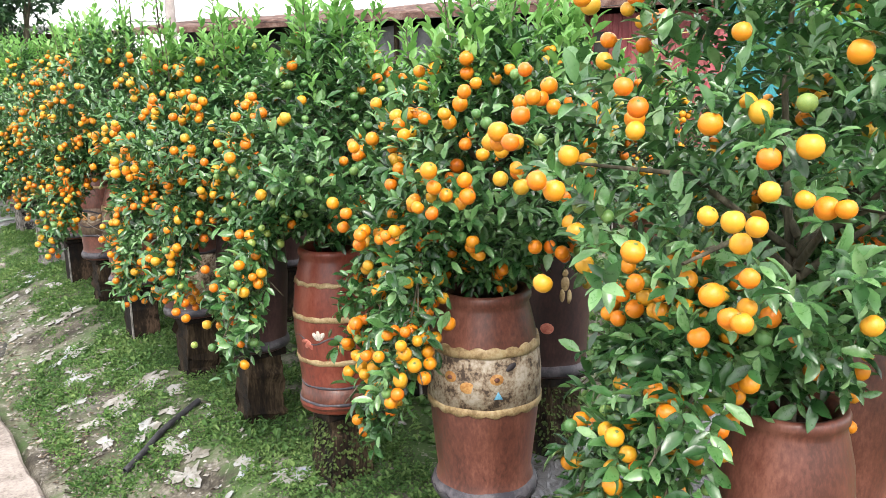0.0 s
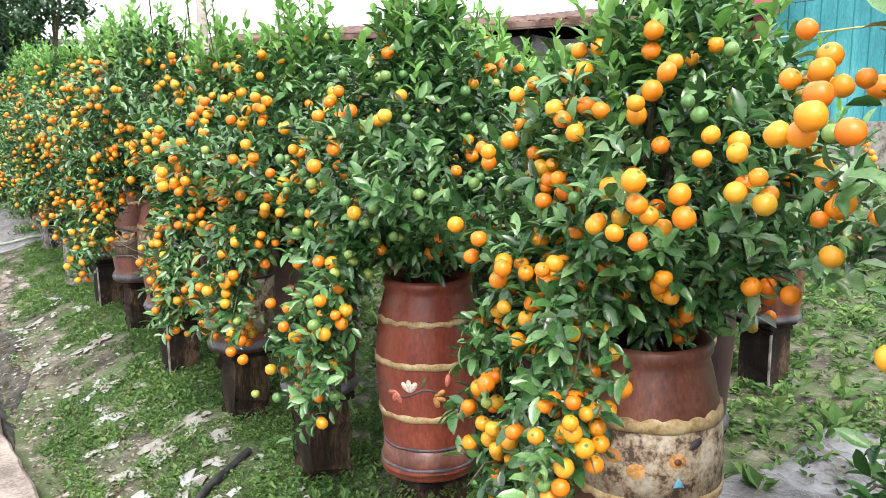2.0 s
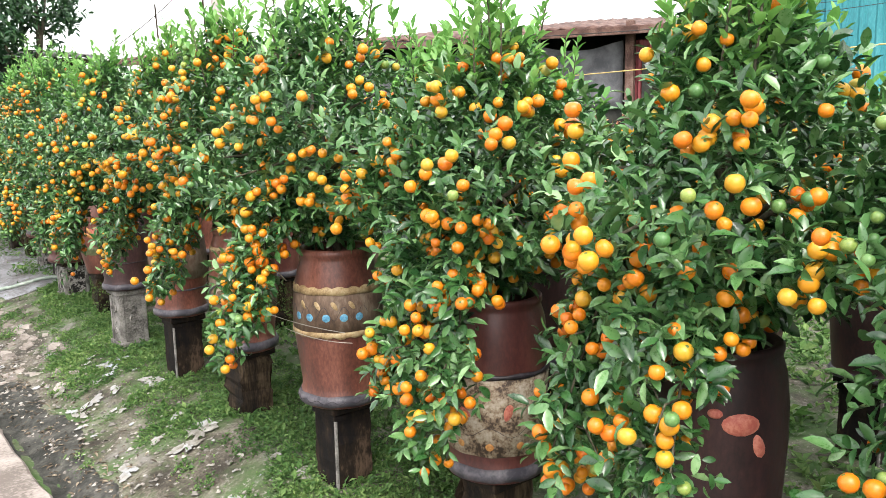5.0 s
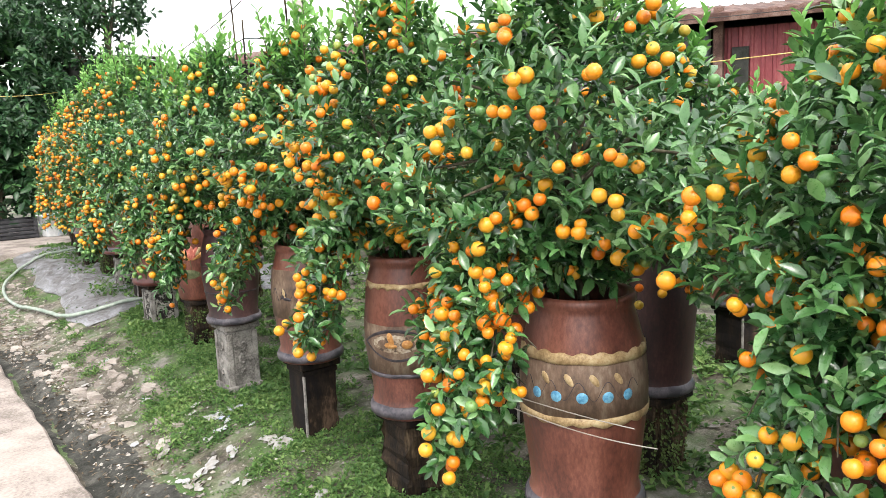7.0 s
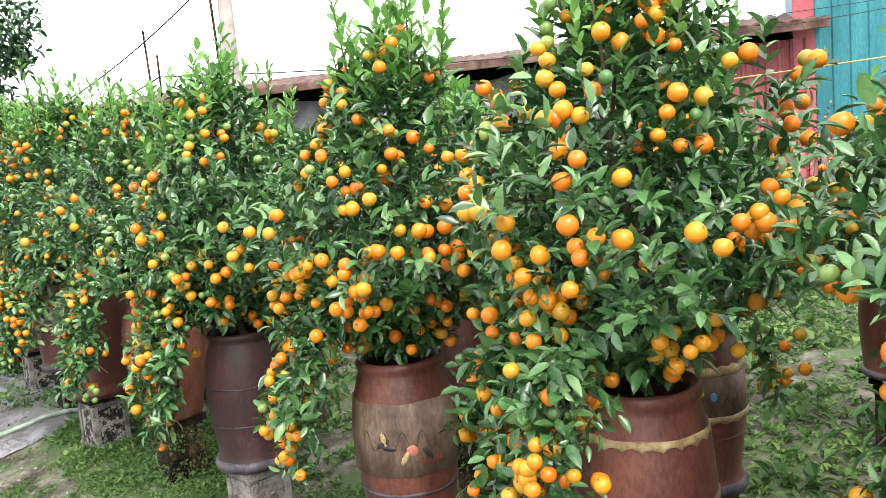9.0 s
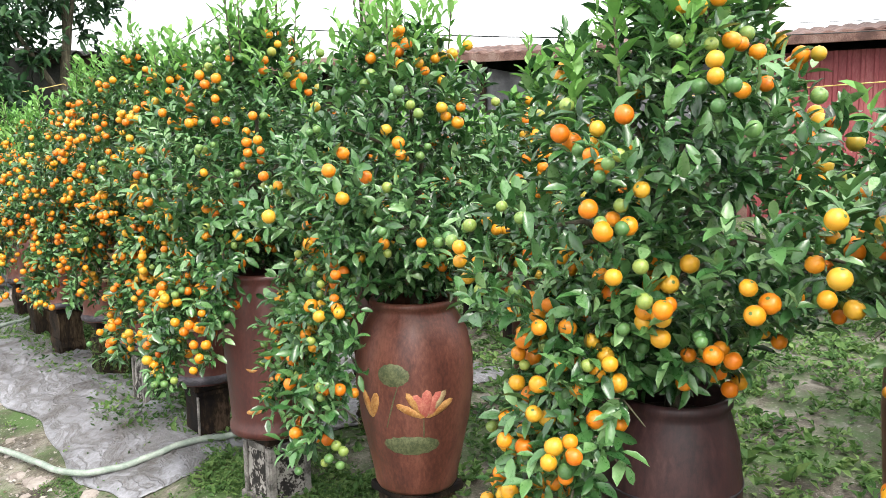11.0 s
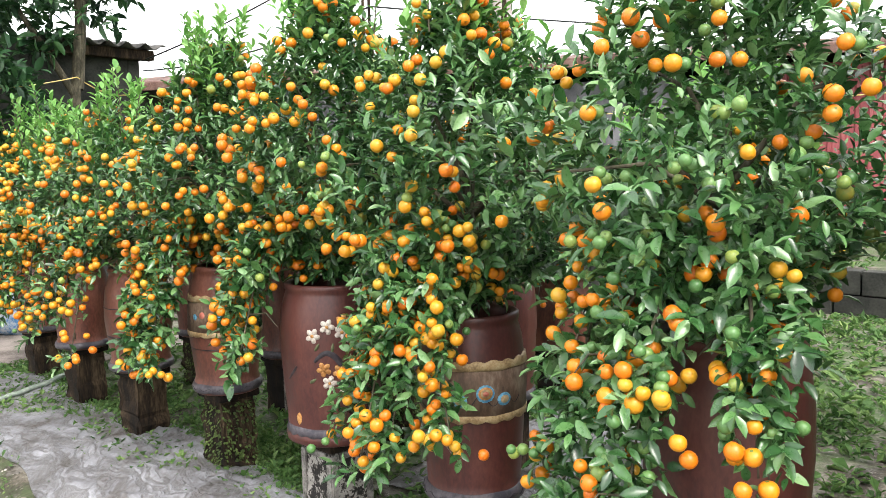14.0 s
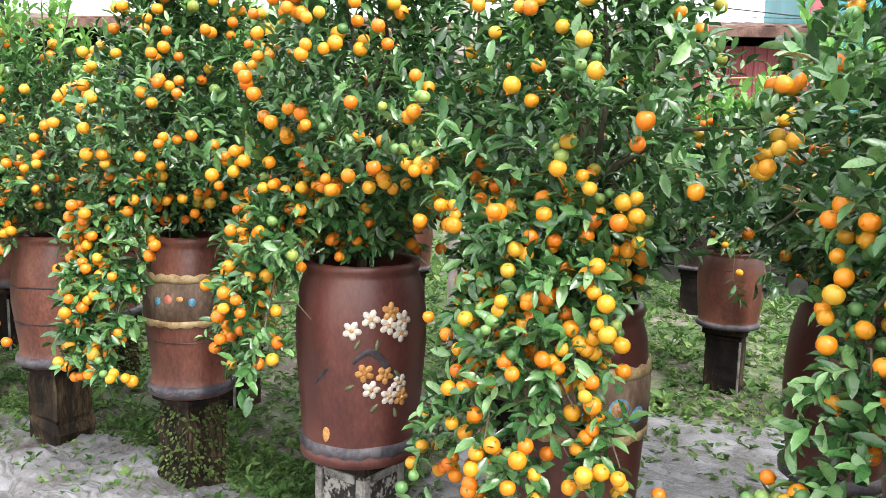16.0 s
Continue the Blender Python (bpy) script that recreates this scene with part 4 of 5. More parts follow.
# ---- posts ----
def make_post(kind, x, y, top, seed, side=0.155):
    r = np.random.default_rng(seed)
    g = float(ground_z(x, y)) - 0.03
    h = top - g
    labels = {"black": "sooty black square concrete post with moulded cap", "panel": "pale framed concrete post with mottled black panels",
              "relief": "weathered grey concrete pedestal with carved scrolls", "moss": "moss-covered old square post", "wood": "damp brown split wooden post stump"}
    post = empty("pot_stand", x, y, g, r.uniform(-4, 4))
    tagged(post, labels[kind], "plant stand", "posts under the pots")
    mat_ = {"black": BLACK_POST, "panel": MOTTLED, "relief": CONCRETE, "moss": WOOD_POST, "wood": WOOD_POST}[kind]
    bm = box_bm((side, side, h - 0.03), (0, 0, (h - 0.03) / 2), 0.008)
    bmesh.ops.subdivide_edges(bm, edges=[e for e in bm.edges if abs(e.verts[0].co.z - e.verts[1].co.z) > 0.1], cuts=7)
    for v in bm.verts:
        amp = 0.007 if kind in ("moss", "wood") else 0.002
        v.co += Vector(r.normal(0, amp, 3).tolist()) * (1 if 0.01 < v.co.z < h - 0.04 else 0.3)
    part("shaft", bm, mat_, post)
    if kind in ("panel", "relief"):
        for sx, sy in ((-1, 0), (1, 0), (0, -1), (0, 1)):
            for off in (-1, 1):
                c = Vector((sx * (side / 2 + 0.002), sy * (side / 2 + 0.002), h / 2 - 0.015))
                c += Vector((-sy, sx, 0)) * off * (side / 2 - 0.010)
                part("frame_strip", box_bm((0.010 if sx else 0.024, 0.010 if sy else 0.024, h - 0.06), c, 0.003), CONCRETE, post, "pale worn frame strip")
            for zc in (0.035, h - 0.05):
                c = Vector((sx * (side / 2 + 0.0015), sy * (side / 2 + 0.0015), zc))
                part("frame_strip", box_bm((0.009 if sx else side - 0.06, 0.009 if sy else side - 0.06, 0.024), c, 0.003), CONCRETE, post, "pale worn frame strip")
            if kind == "relief" and (sx < 0 or sy < 0):
                for k in range(3):
                    pts = []
                    for i in range(12):
                        t = i / 11 * 4.2 + k * 2
                        q = 0.022 * (1 - i / 16)
                        u, w = q * math.cos(t), h * (0.3 + 0.2 * k) + q * math.sin(t) * 1.3
                        pts.append((sx * (side / 2 + 0.002) - sy * u, sy * (side / 2 + 0.002) + sx * u, w))
                    tube("scroll", pts, 0.006, CONCRETE, post, "carved scroll")
        part("foot", box_bm((side + 0.03, side + 0.03, 0.05), (0, 0, 0.03), 0.006), CONCRETE, post, "pale concrete foot")
    if kind == "black":
        part("cap_moulding", box_bm((side + 0.012, side + 0.012, 0.022), (0, 0, h - 0.045), 0.006), BLACK_POST, post)
        part("arris", box_bm((0.010, 0.010, h - 0.06), (-side / 2, -side / 2, h / 2 - 0.02), 0.003), CONCRETE, post, "pale chipped corner")
    part("cap", box_bm((side + 0.035, side + 0.035, 0.03), (0, 0, h - 0.015), 0.008), BLACK_POST if kind != "relief" else CONCRETE, post, "flat top slab")
    if kind == "moss":
        n = 900
        sd = r.integers(0, 4, n)
        u, w = r.uniform(-0.5, 0.5, n) * side, r.uniform(0.02, h - 0.04, n)
        px = np.where(sd == 0, -side / 2, np.where(sd == 1, side / 2, u))
        py = np.where(sd == 2, -side / 2, np.where(sd == 3, side / 2, u))
        N = np.stack([np.where(sd == 0, -1, np.where(sd == 1, 1, 0)), np.where(sd == 2, -1, np.where(sd == 3, 1, 0)), np.zeros(n)], 1).astype(float)
        D = unit(N + np.array([0, 0, -0.7]) + r.normal(0, 0.5, (n, 3)))
        V, F = leaves(np.stack([px, py, w], 1), D, unit(N + np.array([0, 0, 0.6]) + r.normal(0, 0.3, (n, 3))), r.uniform(0.008, 0.02, n), r.uniform(0.006, 0.014, n))
        ob = mesh_ob("moss", V, F, MOSS, post, "clinging green moss")
        ob["kind"] = "stuff"
    return post


# ---- the front row of trees in pots on posts ----
# x, y, rim, pot height, pot radius, profile, clay, ornament, pot label, post, tree top, crown radius, fruit mix (orange, amber, green), skirt azimuth, skirt drop
FRONT = [
    (1.53, 0.76, 0.735, 0.50, 0.125, "barrel", TERRACOTTA, "grooves", "red-brown clay pot with dark wavy rings", "moss", 1.98, 0.43, (6, 5, 3), 2.85, 0.36),
    (1.45, 1.55, 0.805, 0.55, 0.143, "barrel", TERRACOTTA, "triangle", "red-brown clay pot with peeling pale carved band", "moss", 1.60, 0.36, (6, 5, 1.5), 2.95, 0.36),
    (1.42, 2.30, 0.800, 0.54, 0.143, "barrel", BRICK_RED, "bands", "red clay pot with cream bands and painted flowers", "moss", 1.62, 0.38, (3, 1.5, 5), 2.90, 0.34),
    (1.38, 2.93, 0.800, 0.50, 0.135, "straight", DARK_CLAY, "dark_flower", "dark purplish clay pot with pink flowers", "wood", 1.62, 0.38, (7, 3, 1), 2.90, 0.36),
    (1.36, 3.62, 0.785, 0.50, 0.145, "straight", MAROON, "pale_belly", "maroon clay pot with pale worn belly and red leaf", "wood", 1.60, 0.38, (7, 4, 1), 3.2, 0.34),
    (1.305, 4.38, 0.835, 0.54, 0.152, "barrel", TERRACOTTA, "blue_dots", "red-brown clay pot with blue dots on carved band", "black", 1.78, 0.42, (6, 4, 1), 2.75, 0.36),
    (1.33, 5.24, 0.825, 0.54, 0.142, "barrel", TERRACOTTA, "eye", "brown clay pot with worn pale belly and ochre leaves", "wood", 1.78, 0.38, (6, 5, 0.8), 2.75, 0.30),
    (1.30, 5.97, 0.790, 0.48, 0.140, "barrel", TERRACOTTA, "carved_panel", "brown clay pot with carved worn pattern", "black", 1.74, 0.36, (6, 4, 1), 2.7, 0.24),
    (1.25, 6.73, 0.790, 0.46, 0.135, "barrel", DARK_CLAY, "grooves", "dark clay pot with ribbed base", "relief", 1.74, 0.37, (3.5, 3, 4.5), 2.7, 0.34),
    (1.385, 7.68, 0.835, 0.56, 0.175, "belly", TERRACOTTA, "lotus", "large round clay jar painted with lotus", "moss", 1.74, 0.44, (3, 1.5, 6), 2.85, 0.36),
    (1.33, 8.42, 0.845, 0.58, 0.172, "straight", MAROON, "crescent", "large plain maroon clay jar with thick rim", "panel", 1.86, 0.41, (4, 2, 3.5), 2.95, 0.42),
    (1.43, 9.20, 0.790, 0.53, 0.150, "straight", MAROON, "waves", "maroon clay pot with carved blue wave band", "black", 1.82, 0.38, (5, 5, 1), 3.05, 0.42),
    (1.45, 9.84, 0.822, 0.53, 0.175, "straight", MAROON, "plum", "maroon clay pot painted with plum blossom", "panel", 1.90, 0.38, (6, 3, 1), 2.5, 0.30),
    (1.46, 10.52, 0.830, 0.50, 0.140, "barrel", TERRACOTTA, "colour", "brown clay pot with pink and blue carved band", "moss", 1.82, 0.37, (7, 3, 0.7), 2.9, 0.36),
    (1.43, 11.18, 0.78, 0.46, 0.145, "barrel", TERRACOTTA, "grooves", "red-brown clay pot with dark rings", "wood", 1.64, 0.40, (6, 4, 1), 2.9, 0.36),
    (1.50, 11.96, 0.76, 0.46, 0.140, "barrel", TERRACOTTA, "plain", "plain red-brown clay pot", "wood", 1.62, 0.38, (5, 6, 1), 2.9, 0.34),
    (1.58, 12.72, 0.74, 0.46, 0.140, "barrel", TERRACOTTA, "plain", "plain red-brown clay pot", "wood", 1.64, 0.36, (4, 6, 1.5), 2.9, 0.34),
]
for i, (x, y, rim, ph, pr, profile, clay, ornament, plabel, post, top, r0, mix, saz, sdrop) in enumerate(FRONT):
    make_post(post, x, y, rim - ph, 100 + i, 0.145 if pr < 0.155 else 0.165)
    made = make_pot(x, y, rim - ph, ph, pr, profile, clay, plabel, i * 0.7)
    deco(ornament, *made, ph, pr)
    tone = "mostly green and some orange" if mix[2] >= 3 else "ripe orange and yellow"
    citrus_tree(x, y, rim, top, r0, mix, 500 + i, 830 if i < 14 else 420, (300 if i > 13 else 430 if i > 10 else 360) if mix[2] < 3 else 350, size=0.0420, skirt_az=saz, skirt=sdrop,
                lean=(0.03 * math.sin(i * 2.1), 0.04 * math.cos(i * 1.3)), label="potted citrus tree hung with " + tone + " fruit", group="front row of citrus trees",
                shoots=30, leader=0.05 if i in (12, 13) else 0.0)

# ---- second and third rows ----
SECOND = [(2.05, 0.93, "plain", TERRACOTTA), (2.08, 1.98, "figure", DARK_CLAY), (2.05, 2.72, "dark_flower", DARK_CLAY), (2.1, 3.45, "plain", TERRACOTTA), (2.05, 4.15, "plain", DARK_CLAY),
          (2.08, 4.83, "plain", DARK_CLAY), (2.05, 5.54, "colour", TERRACOTTA), (2.1, 6.5, "plain", MAROON), (2.08, 7.75, "dark_flower", TERRACOTTA), (2.05, 8.72, "plain", MAROON),
          (2.12, 9.65, "plain", MAROON), (2.1, 10.25, "grooves", WORN_CLAY), (2.1, 11.00, "plain", TERRACOTTA), (2.1, 11.80, "plain", TERRACOTTA), (2.1, 12.60, "plain", TERRACOTTA)]
for i, (x, y, ornament, clay) in enumerate(SECOND):
    rim = 0.80 + 0.03 * math.sin(i * 1.9)
    make_post("moss" if i % 2 else "black", x, y, rim - 0.5, 200 + i)
    made = make_pot(x, y, rim - 0.5, 0.5, 0.14, "straight" if i % 3 else "barrel", clay, "dark clay pot half hidden behind the front row" if clay is DARK_CLAY else "red-brown clay pot half hidden behind the front row", i)
    deco(ornament, *made, 0.5, 0.14)
    citrus_tree(x, y, rim, 1.56 + 0.10 * math.sin(i * 2.7), 0.36, (6, 3, 2), 700 + i, 270, 170, size=0.055, skirt_az=3.6, skirt=0.14, joined=True, shoots=26,
                label="potted citrus tree behind the front row", group="second row of citrus trees")
THIRD = [(3.4, 2.6), (3.5, 4.1), (3.35, 5.4), (3.6, 6.9), (3.62, 9.33), (3.9, 10.0), (4.0, 11.4), (5.2, 4.6), (5.4, 7.6), (5.3, 9.9), (2.95, 9.95), (3.05, 8.15), (3.0, 6.3), (2.9, 3.3)]
for i, (x, y) in enumerate(THIRD):
    rim = 0.66
    make_post("black", x, y, rim - 0.36, 300 + i)
    made = make_pot(x, y, rim - 0.36, 0.36, 0.15, "straight", DARK_CLAY if i % 2 else TERRACOTTA, "low clay pot on a post in the back rows", i)
    deco("plain", *made, 0.36, 0.15)
    citrus_tree(x, y, rim, 1.42 + 0.12 * math.sin(i * 1.7), 0.38, (6, 3, 2), 800 + i, 140, 90, size=0.064, skirt_az=3.9, skirt=0.16, joined=True, shoots=16,
                label="small potted citrus tree in the back rows", group="back rows of citrus trees")

# ---- weeds, scraps and sheets on the ground ----
def on_sheet(x, y):
    return (y > 8.75) & (x > 0.86) & (x < 1.20 + 0.12 * np.sin(5 * y)) & (y < 13.0)


def weed_patch(name, n, x0, x1, y0, y1, seed, size, bare, label):
    r = np.random.default_rng(seed)
    x, y = r.uniform(x0, x1, n), r.uniform(y0, y1, n)
    cover = 0.5 + 0.5 * np.sin(2.1 * x + 1.3 * y) * np.sin(3.7 * y - 2.2 * x + 1) + 0.40 * np.sin(9 * x + 5 * y) * np.sin(8 * y - 7 * x) + 0.30 * np.sin(19 * x - 13 * y + 2) * np.sin(17 * y + 15 * x)
    near = np.exp(-((x - 1.36) / 0.22) ** 2) * 0.6
    damp = 0.9 * smooth(4.4, 5.4, y) * (1 - smooth(path_edge(y) + 0.22, path_edge(y) + 0.5 + 0.25 * smooth(8.0, 9.0, y), x))
    keep = (cover + near - damp + r.normal(0, 0.18, n) > bare) & (x > path_edge(y) + 0.10) & ~(on_sheet(x, y) & (r.uniform(size=n) < 0.97))
    x, y = x[keep], y[keep]
    m = len(x)
    per = 4
    X, Y = np.repeat(x, per) + r.normal(0, 0.008, m * per), np.repeat(y, per) + r.normal(0, 0.008, m * per)
    tall = np.repeat(np.where(r.uniform(size=m) < 0.25, 1.9, 1.0), per)
    Z = ground_z(X, Y) + r.uniform(-0.002, 0.012, m * per) * tall
    az = r.uniform(0, 6.28, m * per)
    lift = r.uniform(0.1, 0.9, m * per) * tall
    D = unit(np.stack([np.cos(az), np.sin(az), lift], 1))
    N = unit(np.array([0, 0, 1.0]) + r.normal(0, 0.35, (m * per, 3)))
    L = size * r.uniform(0.6, 1.4, m * per) * (0.8 + 0.3 * tall)
    V, F = blades(np.stack([X, Y, Z], 1), D, N, L, L * r.uniform(0.3, 0.7, m * per))
    ob = mesh_ob(name, V, F, WEED)
    return tagged(ob, label, "weeds", kind="stuff")


weed_patch("weeds", 95000, 0.62, 1.75, -0.6, 13.2, 31, 0.0110, 0.52, "low creeping green weeds and moss on the dirt bank")
weed_patch("weeds", 26000, 0.62, 1.75, -0.6, 13.2, 35, 0.019, 0.74, "taller clumps of green weeds on the dirt bank")
weed_patch("weeds", 24000, 1.75, 6.5, -0.6, 13.2, 32, 0.032, 0.02, "green weeds between the rows of pots")
weed_patch("weeds", 6500, 1.12, 1.8, 8.2, 13.0, 33, 0.024, 0.45, "clumps of weeds round the post feet")
weed_patch("grass", 6000, 2.4, 12.0, -3.0, 16.0, 34, 0.06, 0.25, "short green grass towards the sheds")

r = np.random.default_rng(5)
sv, sf = [], []
for k in range(300):
    y = r.uniform(0.6, 8.2)
    x = path_edge(y) + r.uniform(0.2, 0.75) if k % 4 else r.uniform(1.3, 2.6)
    n, s = int(r.integers(7, 12)), 0.004 + 0.024 * r.uniform() ** 2.5
    base = len(sv)
    zc = float(ground_z(x, y))
    sv.append((x, y, zc + 0.010))
    for j in range(n):
        a = j / n * 6.283
        q = s * r.uniform(0.6, 1.15)
        px, py = x + q * math.cos(a) * 1.1, y + q * math.sin(a)
        sv.append((px, py, float(ground_z(px, py)) + 0.007 + r.uniform(0, 0.008)))
    for j in range(n):
        sf.append((base, base + 1 + j, base + 1 + (j + 1) % n))
for k in range(70):
    y = r.uniform(1.8, 6.6)
    x = path_edge(y) + r.uniform(0.28, 0.70)
    n, s = 20, r.uniform(0.03, 0.10)
    base, turn, lob = len(sv), r.uniform(0, 6.28), r.uniform(0, 6.28, 3)
    sv.append((x, y, float(ground_z(x, y)) + 0.011))
    for ring in (0.55, 1.0):
        for j in range(n):
            a = j / n * 6.283
            q = s * ring * (0.72 + 0.28 * math.sin(2 * a + lob[0]) + 0.22 * math.sin(3 * a + lob[1]) + 0.18 * math.sin(7 * a + lob[2]) + r.normal(0, 0.07))
            px = x + q * (math.cos(a) * math.cos(turn) * 0.7 - math.sin(a) * math.sin(turn))
            py = y + q * (math.cos(a) * math.sin(turn) * 0.7 + math.sin(a) * math.cos(turn))
            sv.append((px, py, float(ground_z(px, py)) + (0.010 + r.uniform(0, 0.005) if ring < 1 else 0.007 + r.uniform(0, 0.003))))
    for j in range(n):
        q = (j + 1) % n
        sf.append((base, base + 1 + j, base + 1 + q))
        sf.append((base + 1 + j, base + 1 + n + j, base + 1 + n + q, base + 1 + q))
tagged(mesh_ob("litter", sv, sf, SCRAP), "torn white and bluish plastic scraps on the dirt", "litter", kind="stuff")

sv, sf = [], []
for k in range(4200):
    y = r.uniform(-0.5, 13)
    x = path_edge(y) + 0.05 + abs(r.normal(0, 0.28))
    s = r.uniform(0.004, 0.014) * (1.6 if r.uniform() < 0.08 else 1)
    zc = float(ground_z(x, y)) + s * 0.2
    base = len(sv)
    q = rand_dirs(r, 6) * 0.2 + np.array([(1, 0, 0), (-1, 0, 0), (0, 1, 0), (0, -1, 0), (0, 0, 0.6), (0, 0, -0.6)])
    for w in q:
        sv.append((x + s * w[0], y + s * w[1], zc + s * w[2]))
    for a, b, c in ((0, 2, 4), (2, 1, 4), (1, 3, 4), (3, 0, 4), (2, 0, 5), (1, 2, 5), (3, 1, 5), (0, 3, 5)):
        sf.append((base + a, base + b, base + c))
STONE = surface("grey_gravel", [(0.2, (0.09, 0.085, 0.075)), (0.6, (0.22, 0.20, 0.18)), (0.9, (0.42, 0.40, 0.36))], rough=0.9, scale=20, fine=90, bump=0.3, island=0.6)
tagged(mesh_ob("gravel", sv, sf, STONE), "loose gravel and crumbs along the bank", "gravel", kind="stuff")

# flat pale rubble beside the gutter
r = np.random.default_rng(15)
sv, sf = [], []
for k in range(420):
    y = r.uniform(6.4, 12.2)
    x = path_edge(y) + r.uniform(0.16, 0.56)
    n, s = int(r.integers(9, 14)), 0.006 + 0.07 * r.uniform() ** 4
    lob, tilt = r.uniform(0.6, 1.15, n), r.normal(0, 0.08, 2)
    base, zc = len(sv), float(ground_z(x, y))
    for top in (0, 1):
        for j in range(n):
            q = s * lob[j] * (1.0 - 0.12 * top)
            dx, dy = q * math.cos(j / n * 6.283) * 0.75, q * math.sin(j / n * 6.283)
            sv.append((x + dx, y + dy, zc - 0.012 + top * (0.016 + 0.07 * s) + (tilt[0] * dx + tilt[1] * dy) * top))
    sf.append(tuple(base + n + j for j in range(n)))
    for j in range(n):
        q = (j + 1) % n
        sf.append((base + j, base + q, base + n + q, base + n + j))
RUBBLE = surface("pale_pinkish_rubble", [(0.2, (0.13, 0.11, 0.095)), (0.55, (0.25, 0.22, 0.195)), (0.9, (0.36, 0.33, 0.30))], rough=0.9, scale=12, fine=90, bump=0.5, depth=0.004, island=0.4)
tagged(mesh_ob("rubble", sv, sf, RUBBLE), "flat broken pieces of pale concrete on the dirt", "rubble", kind="stuff")

# dry leaves and straw in the gutter
r = np.random.default_rng(9)
n = 3600
y = r.uniform(0, 12.8, n) ** 0.8 * 12.8 ** 0.2
x = path_edge(y) + 0.06 + np.abs(r.normal(0, 0.16, n))
V, F = leaves(np.stack([x, y, ground_z(x, y) + 0.008], 1), unit(np.stack([r.normal(size=n), r.normal(size=n), r.normal(0, 0.12, n)], 1)),
              unit(np.array([0, 0, 1.0]) + r.normal(0, 0.2, (n, 3))), r.uniform(0.010, 0.038, n), r.uniform(0.004, 0.013, n))
DRY = surface("dry_leaf", [(0.2, (0.035, 0.026, 0.018)), (0.55, (0.095, 0.070, 0.046)), (0.9, (0.25, 0.205, 0.15))], rough=0.8, scale=10, fine=60, bump=0, island=0.7)
tagged(mesh_ob("dry_leaves", V, F, DRY), "dry brown fallen leaves in the gutter", "fallen leaves", kind="stuff")


def sheet_ob(x0, x1, y0, y1, seed, label, amp=0.016, material=SHEET, lift=0.024, name="plastic_sheet", step=0.018):
    r_ = np.random.default_rng(seed)
    xs, ys = np.arange(x0, x1 + step / 2, step), np.arange(y0, y1 + step / 2, step)
    X, Y = np.meshgrid(xs, ys, indexing="ij")
    ragged_x = 0.035 * np.sin(4.1 * Y + seed) + 0.012 * np.sin(11 * Y)
    ragged_y = 0.03 * np.sin(5 * X + seed) + 0.01 * np.sin(13 * X)
    u, v = (X - x0) / (x1 - x0), (Y - y0) / (y1 - y0)
    X2, Y2 = X + ragged_x * (2 * u - 1), Y + ragged_y * (2 * v - 1)
    ph = r_.uniform(0, 6, 4)
    warp = 0.8 * np.sin(1.7 * Y2 + ph[0]) + 0.5 * np.sin(4.3 * Y2 - 2 * X2 + ph[2])
    ridge = lambda q, k: np.maximum(0, 1 - np.abs(np.mod(q, 1.0) - 0.5) * k)
    fold = ridge(3.1 * (X2 * 2 + 0.5 * Y2 + 0.35 * warp) + ph[1], 7) + 0.8 * ridge(2.3 * (Y2 * 2.2 - X2 + 0.3 * warp) + ph[3], 9) + 0.6 * ridge(6.7 * (X2 + 0.8 * Y2 + 0.2 * np.sin(5 * X2)), 6)
    fold += 0.35 * ridge(21 * (X2 + 0.25 * Y2 + 0.12 * warp) + ph[0], 3) * (np.sin(2.7 * Y2 + 4 * X2 + ph[2]) > -0.2)
    patchy = 0.5 + 0.5 * np.sin(1.9 * X2 + 2.3 * Y2 + ph[3])
    rim = np.minimum(1, 7 * np.minimum(np.minimum(u, 1 - u), np.minimum(v, 1 - v) * 3))
    Z = ground_z(X2, Y2) + 0.006 + (lift - 0.006 + amp * fold * patchy) * rim + r_.normal(0, 0.0012, X.shape)
    nx_, ny_ = X.shape
    id_ = np.arange(nx_ * ny_).reshape(nx_, ny_)
    f = np.stack([id_[:-1, :-1], id_[1:, :-1], id_[1:, 1:], id_[:-1, 1:]], -1).reshape(-1, 4)
    ob = mesh_ob(name, np.stack([X2, Y2, Z], -1).reshape(-1, 3), f, material, smooth=True)
    mod = ob.modifiers.new("thickness", "SOLIDIFY")
    mod.thickness, mod.offset = 0.002, 1
    return tagged(ob, label, "plastic sheet")


sheet_ob(0.92, 1.55, 8.85, 13.0, 1, "wrinkled grey plastic mulch sheet beside the posts")
sheet_ob(1.75, 3.1, 8.85, 9.95, 3, "grey plastic sheet laid between the rows")
sheet_ob(1.75, 3.2, 1.0, 2.1, 4, "grey plastic sheet on the ground between pots")
sheet_ob(0.30, 1.0, 13.0, 16.5, 6, "pale dusty tarp with blue stains by the path", 0.005, TARP_BLUE, 0.02, "tarp", 0.05)

